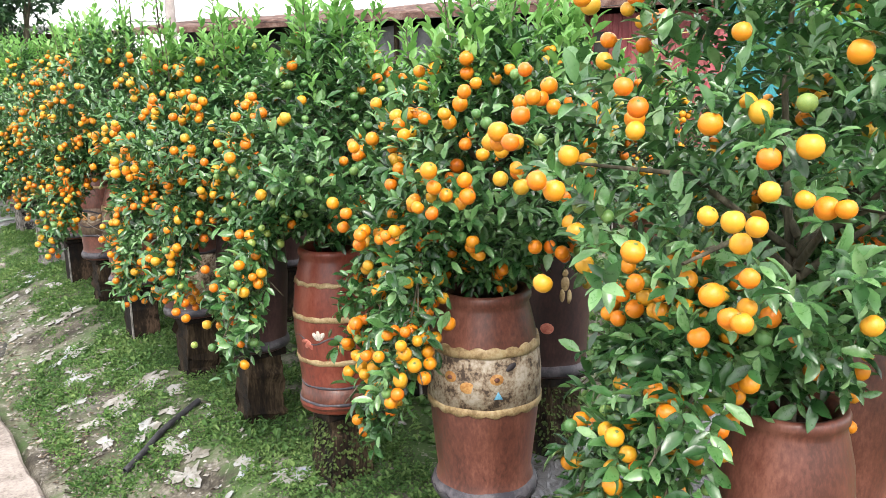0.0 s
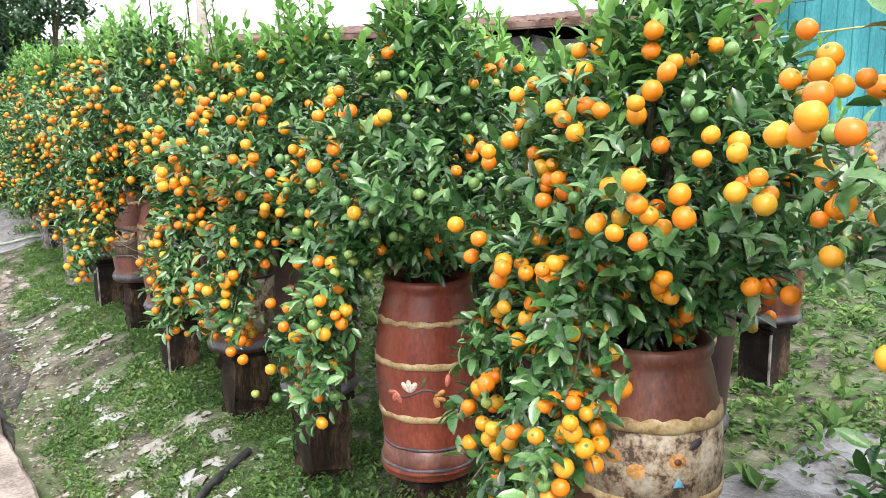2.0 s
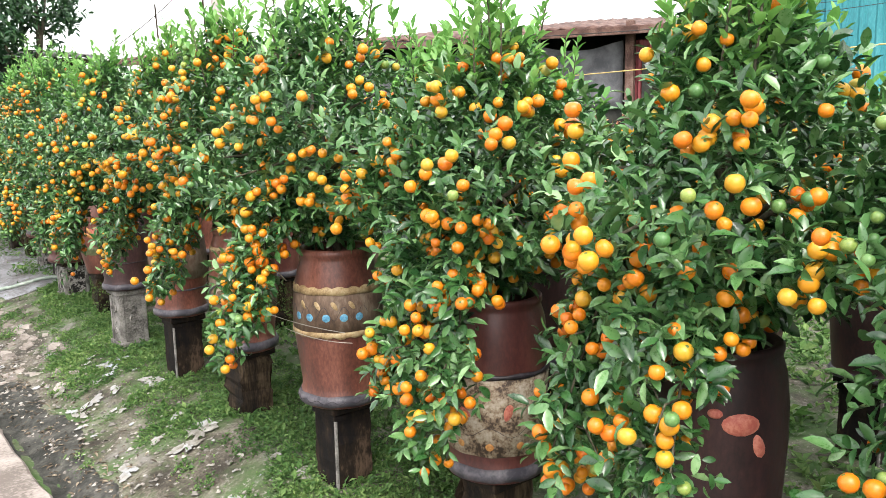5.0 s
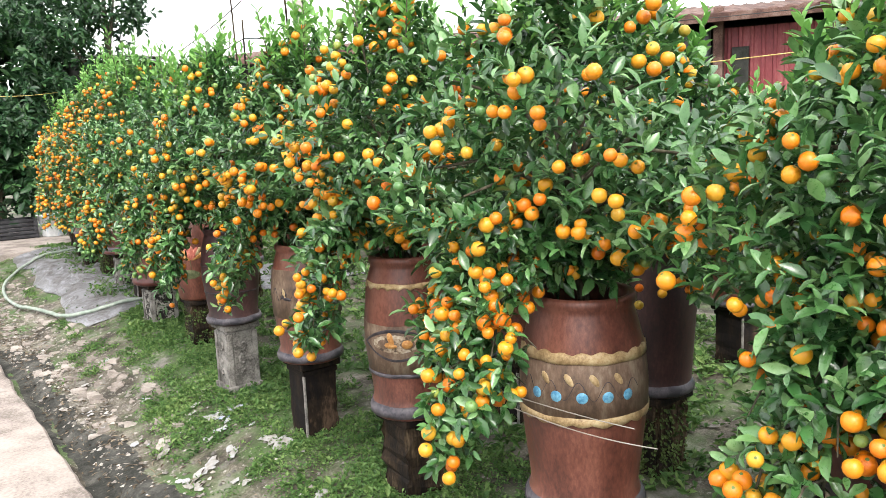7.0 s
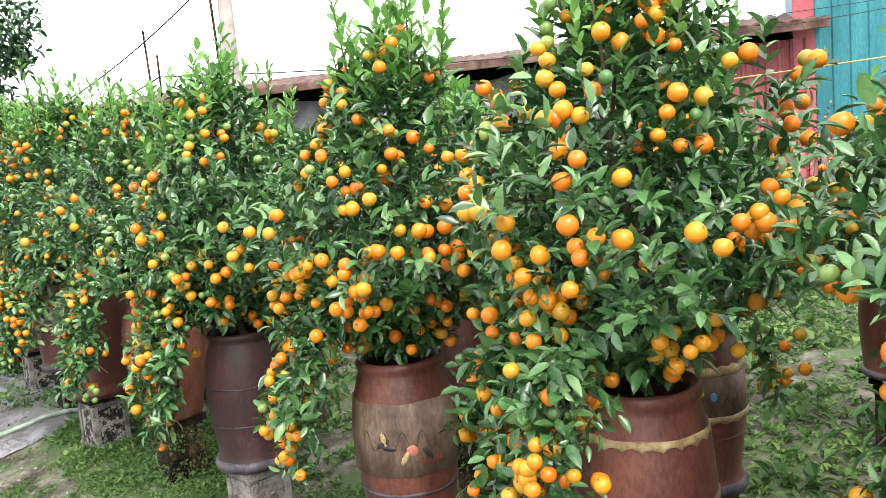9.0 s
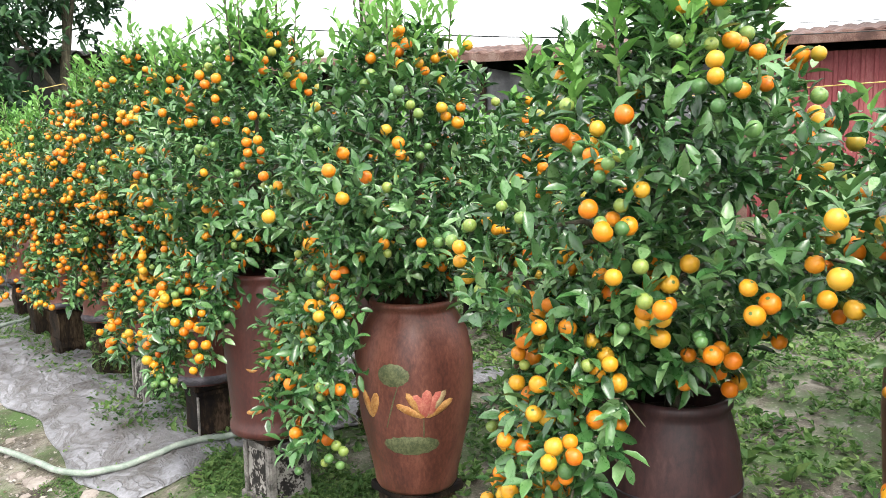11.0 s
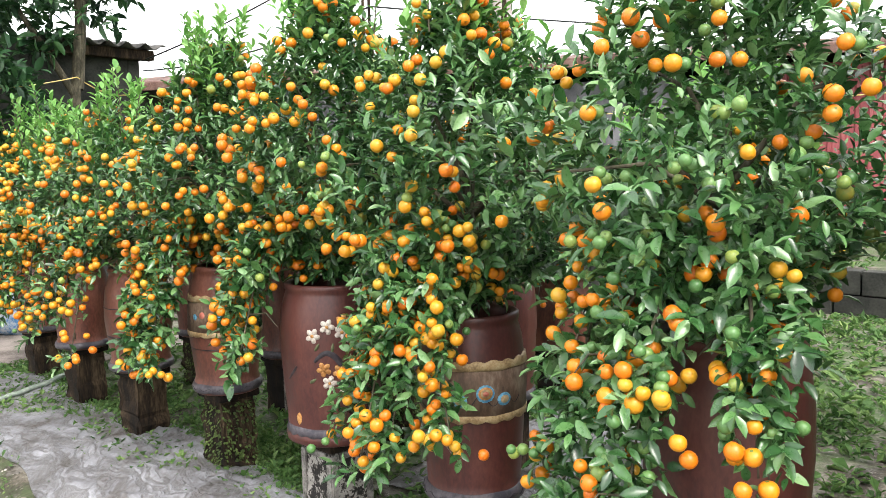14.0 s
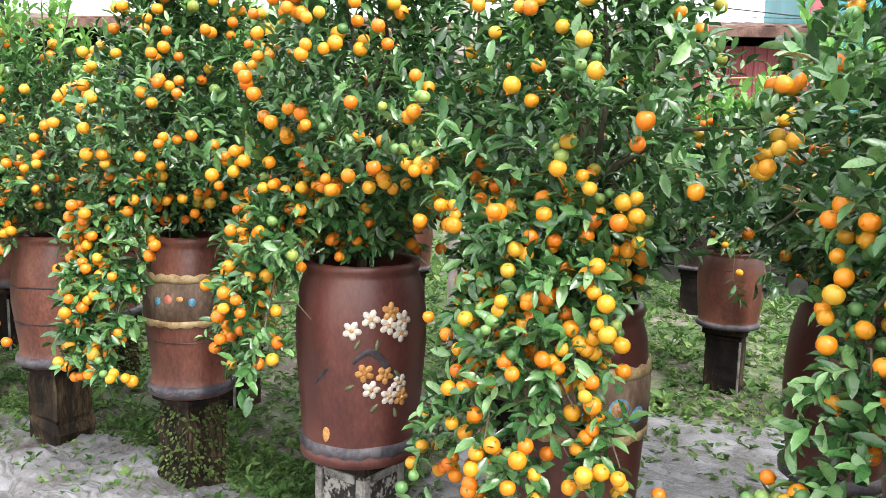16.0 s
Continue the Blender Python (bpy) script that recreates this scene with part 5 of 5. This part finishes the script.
# wet mud in the gutter beside the path
MUD = surface("wet_black_mud", [(0.25, (0.016, 0.017, 0.014)), (0.55, (0.040, 0.040, 0.035)), (0.85, (0.085, 0.082, 0.072))], rough=0.85, scale=9, fine=80, bump=0.9, depth=0.015, spec=0.2)
ys = np.arange(4.1, 9.3, 0.05)
rr = np.random.default_rng(3)
inner = path_edge(ys) + 0.004
outer = path_edge(ys) + (0.22 + 0.05 * np.sin(2.3 * ys) + 0.03 * np.sin(7.7 * ys) + rr.normal(0, 0.008, len(ys))) * smooth(4.1, 5.2, ys) * (1 - smooth(8.7, 9.3, ys)) + 0.006
mv = []
for k in range(6):
    xx = inner + (outer - inner) * k / 5
    mv.append(np.stack([xx, ys, ground_z(xx, ys) + 0.007 - 0.006 * (k == 5)], 1))
mv = np.concatenate(mv)
mi = np.arange(len(mv)).reshape(6, len(ys))
mf = np.stack([mi[:-1, :-1], mi[1:, :-1], mi[1:, 1:], mi[:-1, 1:]], -1).reshape(-1, 4)
tagged(mesh_ob("gutter_mud", mv, mf, MUD, smooth=True), "wet black mud in the gutter along the path", "mud", kind="structure")

pad = part("concrete_pad", box_bm((3.6, 3.6, 0.10), (1.0, 14.6, -0.06 + 0.02), 0.01), PATH_MAT, None)
tagged(pad, "pale worn concrete floor at the yard's end", "floor", kind="structure")

hose_pts = [(1.75, 12.55), (1.48, 12.38), (1.11, 12.20), (0.85, 11.82), (0.68, 11.33), (0.63, 10.85), (0.64, 10.45), (0.69, 10.10), (0.78, 9.70), (0.85, 9.36), (0.97, 9.15), (1.15, 9.08), (1.32, 9.06), (1.55, 9.0)]
fine = []
for i in range(len(hose_pts) - 1):
    p0, p1, p2, p3 = (Vector(hose_pts[min(max(i + k, 0), len(hose_pts) - 1)]) for k in (-1, 0, 1, 2))
    for j in range(8):
        t = j / 8
        q = 0.5 * ((2 * p1) + (p2 - p0) * t + (2 * p0 - 5 * p1 + 4 * p2 - p3) * t * t + (3 * p1 - p0 - 3 * p2 + p3) * t ** 3)
        fine.append((q.x, q.y, float(ground_z(q.x, q.y)) + 0.040))
tagged(tube("garden_hose", fine, 0.014, HOSE_MAT, res=3), "pale green garden hose lying across the sheet", "hose")
pp = [(0.86, 3.02), (0.94, 3.06), (1.03, 3.12), (1.12, 3.16), (1.22, 3.22)]
tagged(tube("water_pipe", [(a, b, float(ground_z(a, b)) + 0.02) for a, b in pp], 0.014, BLACK_PIPE, res=3), "short black rubber pipe half buried in weeds", "pipe")

# ---- shed at the row's end ----
shed = empty("shed", 2.05, 14.3, 0)
tagged(shed, "dark little shed with grey corrugated roof", "shed")


def shed_box(name, x0, x1, y0, y1, z0, z1, material, label=""):
    return part(name, box_bm((x1 - x0, y1 - y0, z1 - z0), ((x0 + x1) / 2 - 2.05, (y0 + y1) / 2 - 14.3, (z0 + z1) / 2), 0.01), material, shed, label)


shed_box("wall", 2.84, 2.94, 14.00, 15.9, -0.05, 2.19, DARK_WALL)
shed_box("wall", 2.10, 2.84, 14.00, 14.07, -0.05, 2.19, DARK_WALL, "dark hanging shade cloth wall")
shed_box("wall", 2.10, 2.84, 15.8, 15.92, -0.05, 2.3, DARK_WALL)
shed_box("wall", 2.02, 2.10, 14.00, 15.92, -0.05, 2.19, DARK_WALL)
shed_box("roof_beam", 2.08, 3.0, 13.86, 13.94, 2.10, 2.18, WOOD_POST)
n, m = 36, 14
rv, rf = [], []
for i in range(n + 1):
    for j in range(m + 1):
        px = 2.06 + 1.00 * i / n
        py = 13.78 + 2.4 * j / m
        rv.append((px - 2.05, py - 14.3, 2.20 + 0.10 * (py - 13.78) + 0.022 * math.sin(px * 2 * math.pi / 0.15)))
for i in range(n):
    for j in range(m):
        a = i * (m + 1) + j
        rf.append((a, a + m + 1, a + m + 2, a + 1))
roof = mesh_ob("roof", rv, rf, GREY_ROOF, shed, "grey corrugated roof sheet", smooth=True)
mod = roof.modifiers.new("thickness", "SOLIDIFY")
mod.thickness = 0.008

# ---- dark broad-leaved trees behind the path's end ----


def broad_tree(x, y, limbs, clumps, spread, leaf, seed, label, per=34, trunk_r=0.05):
    r_ = np.random.default_rng(seed)
    tree = empty("broadleaf_tree", x, y, 0)
    tagged(tree, label, "tree")
    for k, path in enumerate(limbs):
        tube("trunk" if k == 0 else "limb", path, trunk_r if k == 0 else trunk_r * 0.6, BARK, tree, taper=0.45)
    P, D = [], []
    for cx, cy, cz, rr, cnt in clumps:
        d = rand_dirs(r_, cnt)
        q = rr * r_.uniform(0.45, 1.0, cnt) ** 0.5
        P.append(np.array([cx, cy, cz]) + d * q[:, None] * np.array([1, 1, 0.8]))
        D.append(unit(d + np.array([0, 0, -0.15]) + r_.normal(0, 0.5, (cnt, 3))))
    P, D = np.concatenate(P), np.concatenate(D)
    cnt = len(P)
    arrays = twig_leaves(r_, P, D, r_.uniform(0.08, 0.2, cnt), 7, leaf, spread=1.0, up=0.5)
    V, F = leaves(*arrays)
    mesh_ob("crown", V, F, BIG_LEAF, tree, "dark green broad leaves with gaps", smooth=True)
    return tree


broad_tree(2.2, 13.5, [[(0, 0, 0), (0.02, 0, 0.9), (0.0, 0, 1.75), (0.08, 0.05, 2.3), (0.1, 0.1, 3.0)], [(0, 0, 1.75), (-0.18, 0, 2.05), (-0.45, 0.05, 2.5)], [(0.03, 0, 1.8), (0.12, 0.05, 2.4), (0.22, 0.1, 2.9)]],
           [(0.1, 0.1, 3.0, 0.55, 130), (-0.5, 0.1, 2.65, 0.45, 90), (0.20, 0.2, 2.80, 0.40, 70), (-0.05, 0.0, 2.45, 0.36, 36), (-0.9, 0.3, 2.9, 0.5, 90), (-0.55, -0.1, 2.15, 0.36, 70), (-0.75, -0.15, 1.65, 0.42, 90), (-0.35, -0.1, 1.55, 0.30, 50)], 0.5, 0.10, 41,
           "slender forked garden tree over the shed roof")
broad_tree(1.05, 15.0, [[(0, 0, -0.1), (0.05, 0, 0.8), (0.0, 0.1, 1.8)]],
           [(0.55, -0.15, 0.75, 0.45, 80), (0.2, -0.3, 0.7, 0.5, 80), (0.6, -0.1, 1.35, 0.5, 120), (0.1, -0.25, 1.3, 0.55, 120), (-0.5, -0.2, 1.2, 0.6, 120), (0.75, 0.0, 1.95, 0.5, 120), (0.2, 0, 2.0, 0.6, 140), (-0.5, 0, 1.9, 0.7, 130),
            (0.7, 0.1, 2.6, 0.5, 100), (0.1, 0.1, 2.8, 0.6, 120), (-0.7, 0.1, 2.7, 0.7, 120), (-1.3, 0.2, 1.4, 0.8, 130), (-1.3, 0.3, 2.4, 0.8, 120)], 0.6, 0.16, 42,
           "dense dark broad-leaved shrub beside the shed")
broad_tree(-2.2, 16.0, [[(0, 0, -0.1), (0.05, 0, 1.2), (0.0, 0.1, 2.6)]],
           [(0, 0, 1.4, 1.0, 150), (0.6, 0, 2.2, 0.9, 140), (-0.9, 0, 2.2, 1.0, 140), (0, 0.2, 3.0, 0.9, 120)], 0.6, 0.18, 43, "dark broad-leaved tree past the path")

# bucket, crate and sacks on the pad
bucket = empty("bucket", 1.54, 14.14, 0.012)
tagged(bucket, "scuffed white plastic bucket with blue stains", "bucket")
v, f = lathe([(0.002, 0), (0.135, 0), (0.14, 0.01), (0.175, 0.26), (0.188, 0.262), (0.188, 0.285), (0.178, 0.287), (0.170, 0.27), (0.135, 0.02), (0.002, 0.02)], 32)
mesh_ob("body", v, f, BUCKET_MAT, bucket, smooth=True)
tube("handle", [(0.19 * math.cos(t), 0.02, 0.27 + 0.10 * math.sin(t)) for t in [i * math.pi / 12 for i in range(13)]], 0.005, HOSE_MAT, bucket, "green wire handle")
crate = empty("crate", 1.12, 14.26, 0.012)
tagged(crate, "black slatted plastic crate", "crate")
for k in range(5):
    for sx, sy, w, d in ((0, -0.17, 0.46, 0.012), (0, 0.17, 0.46, 0.012), (-0.23, 0, 0.012, 0.34), (0.23, 0, 0.012, 0.34)):
        part("slat", box_bm((w, d, 0.03), (sx, sy, 0.025 + k * 0.05), 0.003), CRATE_MAT, crate)
for sx in (-0.225, 0.225):
    for sy in (-0.165, 0.165):
        part("corner_post", box_bm((0.025, 0.025, 0.25), (sx, sy, 0.125), 0.004), CRATE_MAT, crate)
part("bottom", box_bm((0.45, 0.33, 0.012), (0, 0, 0.008), 0.003), CRATE_MAT, crate)
for k, (x, y, s) in enumerate(((2.02, 14.3, 0.24), (2.25, 14.6, 0.28))):
    bm = bmesh.new()
    bmesh.ops.create_icosphere(bm, subdivisions=3, radius=1)
    for vv in bm.verts:
        nz = noise.noise(vv.co * 2.2 + Vector((k * 7, 0, 0))) * 0.28 + noise.noise(vv.co * 6) * 0.08
        vv.co = Vector((vv.co.x * s * (1 + nz), vv.co.y * s * (1 + nz), max(-0.62, vv.co.z) * s * 1.1 * (1 + nz)))
    sack = part("sack", bm, TARP_BLUE, None, smooth=True)
    sack.location = (x, y, 0.012 + 0.6 * s * 1.1)
    tagged(sack, "crumpled white and blue plastic sack", "sack")

# ---- long sheds beyond the rows ----
house = empty("long_shed", 9.0, 10.0, 0)
house.matrix_world = Matrix.Translation((13.1, 12.8, 0)) @ Matrix.Rotation(radians(27), 4, "Z") @ Matrix.Diagonal((1, 1, 1.2, 1)) @ Matrix.Translation((-0.3, -0.5, 0))
tagged(house, "long low shed with rusty roof and red steel walls", "shed")


def house_box(name, x0, x1, y0, y1, z0, z1, material, label="", bevel=0.01):
    return part(name, box_bm((x1 - x0, y1 - y0, z1 - z0), ((x0 + x1) / 2 - 9, (y0 + y1) / 2 - 10, (z0 + z1) / 2), bevel), material, house, label)


def ribbed(name, y0, y1, z0, z1, x, material, label="", pitch=0.20, parent=None, ox=9.0, oy=10.0):
    """An upright steel sheet with pressed ribs."""
    bm = bmesh.new()
    y, k = y0, 0
    lo, hi = [], []
    while y < y1 - 1e-6:
        for dy, dx in ((0, 0), (pitch * 0.55, 0), (pitch * 0.65, -0.025), (pitch * 0.9, -0.025)):
            if y + dy <= y1:
                lo.append(bm.verts.new((x + dx - ox, y + dy - oy, z0)))
                hi.append(bm.verts.new((x + dx - ox, y + dy - oy, z1)))
        y += pitch
    for i in range(len(lo) - 1):
        bm.faces.new((lo[i], lo[i + 1], hi[i + 1], hi[i]))
    back = [bm.verts.new((x + 0.03 - ox, yy - oy, zz)) for yy, zz in ((y0, z0), (y1, z0), (y1, z1), (y0, z1))]
    bm.faces.new(back)
    return part(name, bm, material, parent or house, label)


ribbed("wall", 7.6, 10.45, -0.05, 2.30, 9.3, RED_WALL, "red ribbed steel wall")
house_box("corner_post", 9.12, 9.30, 10.45, 10.62, -0.05, 2.62, RUST_ROOF, "brown steel corner post")
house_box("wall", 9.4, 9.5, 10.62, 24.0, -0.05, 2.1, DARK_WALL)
# solid slab before the closed wall; its dark colour imitates a doorway's inner shade
house_box("door_shade_slab", 9.22, 9.27, 10.0, 10.3, 0.6, 2.0, DARK_WALL, "solid dark slab coloured as a doorway's shade")
for k, (y0, y1) in enumerate(((10.7, 12.6), (12.7, 15.2), (15.3, 18.5))):
    n_, m_ = 24, 8
    cv, cf = [], []
    for i in range(n_ + 1):
        for j in range(m_ + 1):
            yy = y0 + (y1 - y0) * i / n_
            zz = 1.2 + (1.12 - 0.14 * math.sin(math.pi * i / n_)) * j / m_
            cv.append((9.3 - 9 + 0.05 * math.sin(9 * yy + k) * (0.4 + 0.6 * j / m_), yy - 10, zz))
    for i in range(n_):
        for j in range(m_):
            a = i * (m_ + 1) + j
            cf.append((a, a + m_ + 1, a + m_ + 2, a + 1))
    mod = mesh_ob("shade_cloth", cv, cf, CLOTH, house, "sagging grey shade cloth", smooth=True).modifiers.new("thickness", "SOLIDIFY")
    mod.thickness = 0.006
rv, rf = [], []
n, m = 190, 6
for i in range(n + 1):
    for j in range(m + 1):
        yy = 7.4 + 17.6 * i / n
        xx = 8.75 + 3.2 * j / m
        rv.append((xx - 9, yy - 10, 2.50 + 0.13 * (xx - 8.75) + 0.02 * math.sin(yy * 2 * math.pi / 0.28) + 0.02 * math.sin(yy * 1.7)))
for i in range(n):
    for j in range(m):
        a = i * (m + 1) + j
        rf.append((a, a + 1, a + m + 2, a + m + 1))
roof = mesh_ob("roof", rv, rf, RUST_ROOF, house, "rusty brown corrugated roof", smooth=True)
mod = roof.modifiers.new("thickness", "SOLIDIFY")
mod.thickness = 0.03
house_box("fascia", 8.70, 8.74, 7.4, 25.0, 2.36, 2.49, RUST_ROOF, "brown eaves board")
for y in (12.65, 15.25, 18.6, 21.5):
    house_box("post", 9.2, 9.3, y - 0.05, y + 0.05, -0.05, 2.4, WOOD_POST)
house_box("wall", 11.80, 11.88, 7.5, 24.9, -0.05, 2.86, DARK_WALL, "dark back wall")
house_box("gable", 9.6, 11.5, 7.42, 7.5, -0.05, 3.0, RED_WALL)

tall = empty("tall_shed", 10.4, 4.0, 0)
tall.matrix_world = Matrix.Translation((14.35, 10.45, 0)) @ Matrix.Rotation(radians(27), 4, "Z") @ Matrix.Diagonal((1, 1, 1.3, 1)) @ Matrix.Translation((0.84, -3.4, 0))
tagged(tall, "tall teal steel shed with red corner strip", "shed")
ribbed("wall", -6.0, 7.15, -0.05, 5.2, 9.6, TEAL_WALL, "teal ribbed steel wall", 0.28, tall, 10.4, 4.0)
part("corner_strip", box_bm((0.14, 0.34, 5.25), (9.56 - 10.4, 7.32 - 4.0, 2.58), 0.01), PINK_RED, tall, "faded red corner strip")
part("wall", box_bm((2.5, 0.1, 5.2), (0.55, 3.40, 2.55), 0.01), TEAL_WALL, tall)
part("plinth", box_bm((0.2, 13.0, 0.7), (-0.93, -3.4, 0.3), 0.02), CONCRETE, tall, "grey concrete base wall")

low = empty("low_wall", 6.4, 7.0, 0)
tagged(low, "low dark mossy block wall", "wall")
BLOCK = box_bm((0.16, 0.385, 0.185), (0, 0, 0), 0.008)
block_me = bpy.data.meshes.new("block")
BLOCK.to_mesh(block_me)
BLOCK.free()
block_me.materials.append(DARK_WALL)
for c in range(2):
    for k in range(26):
        ob = new("block", block_me)
        ob.parent = low
        ob.matrix_basis = pose(rng.normal(0, 0.004), -5.1 + k * 0.4 + 0.2 * (c % 2), 0.06 + c * 0.195, 0, 0, rng.normal(0, 0.6))


def shrub(x, y, z, s, seed, material, label):
    r_ = np.random.default_rng(seed)
    bush = empty("shrub", x, y, z)
    tagged(bush, label, "shrub", "shrubs before the shed")
    for k in range(6):
        az = k * 1.05 + r_.uniform(0, 0.5)
        tube("stem", [(0, 0, -0.02), (0.15 * s * math.cos(az), 0.15 * s * math.sin(az), 0.5 * s), (0.4 * s * math.cos(az), 0.4 * s * math.sin(az), 1.0 * s)], 0.012, BARK, bush, taper=0.4)
    n_ = 150
    d = rand_dirs(r_, n_)
    P = d * (0.55 * s * r_.uniform(0.4, 1.0, n_) ** 0.5)[:, None] * np.array([1, 1, 0.9]) + np.array([0, 0, 0.85 * s])
    V, F = leaves(*twig_leaves(r_, P, unit(d + [0, 0, 0.4]), r_.uniform(0.08, 0.18, n_), 7, 0.05, spread=0.9))
    mesh_ob("crown", V, F, material, bush, smooth=True)


for k, (x, y, z, s, mm, lab) in enumerate(((7.0, 7.3, 0, 1.0, RED_FLOWER, "shrub with dry reddish foliage"), (7.2, 8.6, 0, 0.9, RED_FLOWER, "shrub with dry reddish foliage"), (7.0, 10.5, 0, 1.15, LEAF, "round green shrub in the grass"),
                                           (7.3, 11.8, 0, 1.0, RED_FLOWER, "shrub with dry reddish foliage"), (7.1, 5.6, 0, 0.9, LEAF, "round green shrub in the grass"), (6.9, 13.4, 0, 1.1, LEAF, "round green shrub in the grass"),
                                           (5.8, 15.2, 0, 1.2, LEAF, "round green shrub in the grass"), (4.2, 15.8, 0, 1.1, LEAF, "round green shrub in the grass"))):
    shrub(x, y, z, s, 60 + k, mm, lab)

# ---- poles and wires ----
pole = empty("utility_pole", 3.55, 10.75, 0)
tagged(pole, "pale round concrete utility pole", "pole")
v, f = lathe([(0.075, -0.1), (0.070, 1.0), (0.065, 2.0), (0.058, 3.4), (0.052, 5.0), (0.001, 5.01)], 20)
mesh_ob("shaft", v, f, POLE_MAT, pole, smooth=True)
for p0, p1, rr in (((3.2, 11.55, 0), (3.12, 11.5, 2.62), 0.013), ((3.25, 11.6, 0), (3.27, 11.6, 2.42), 0.014), ((3.42, 10.6, 0), (3.30, 10.55, 2.95), 0.014), ((5.8, 3.2, -0.05), (5.8, 3.2, 1.85), 0.016)):
    tagged(tube("bamboo_stick", [p0, ((p0[0] + p1[0]) / 2 + 0.01, (p0[1] + p1[1]) / 2, (p0[2] + p1[2]) / 2), p1], rr, WOOD_POST, taper=0.7), "thin grey bamboo stick standing upright", "stick")
for p0, p1 in (((1.15, 4.755, 0.578), (1.15, 4.074, 0.616)), ((1.13, 4.439, 0.563), (1.13, 3.997, 0.604)), ((1.20, 9.142, 0.537), (1.20, 9.047, 0.447)), ((1.15, 7.995, 0.72), (1.15, 8.057, 0.527))):
    tagged(tube("tie_string", sag(p0, p1, 0.012), 0.0012, STRING, res=1), "thin pale nylon string tying the boughs", "string")
WIRES = [((2.92, 13.9, 2.10), (3.50, 10.75, 3.0), 0.10, 0.006, WIRE), ((2.92, 13.9, 2.02), (3.26, 11.58, 2.22), 0.08, 0.006, WIRE), ((3.26, 11.58, 2.22), (16.1, 6.55, 3.43), 0.35, 0.006, WIRE),
         ((3.50, 10.72, 2.9), (18.0, 2.45, 3.15), 0.40, 0.006, WIRE), ((13.2, 12.4, 3.25), (15.8, 6.9, 3.4), 0.12, 0.006, WIRE), ((0.4, 13.0, 1.76), (2.2, 13.46, 1.88), 0.10, 0.004, YELLOW), ((2.2, 13.46, 1.88), (2.86, 13.99, 1.84), 0.05, 0.004, YELLOW),
         ((11.4, 16.0, 2.05), (5.8, 3.2, 1.75), 0.05, 0.007, YELLOW)]
for a, b, drop, rr, mm in WIRES:
    tagged(tube("overhead_wire" if mm is WIRE else "tie_line", sag(a, b, drop), rr, mm, res=1), "thin black overhead cable" if mm is WIRE else "taut yellow nylon line", "wire" if mm is WIRE else "line")
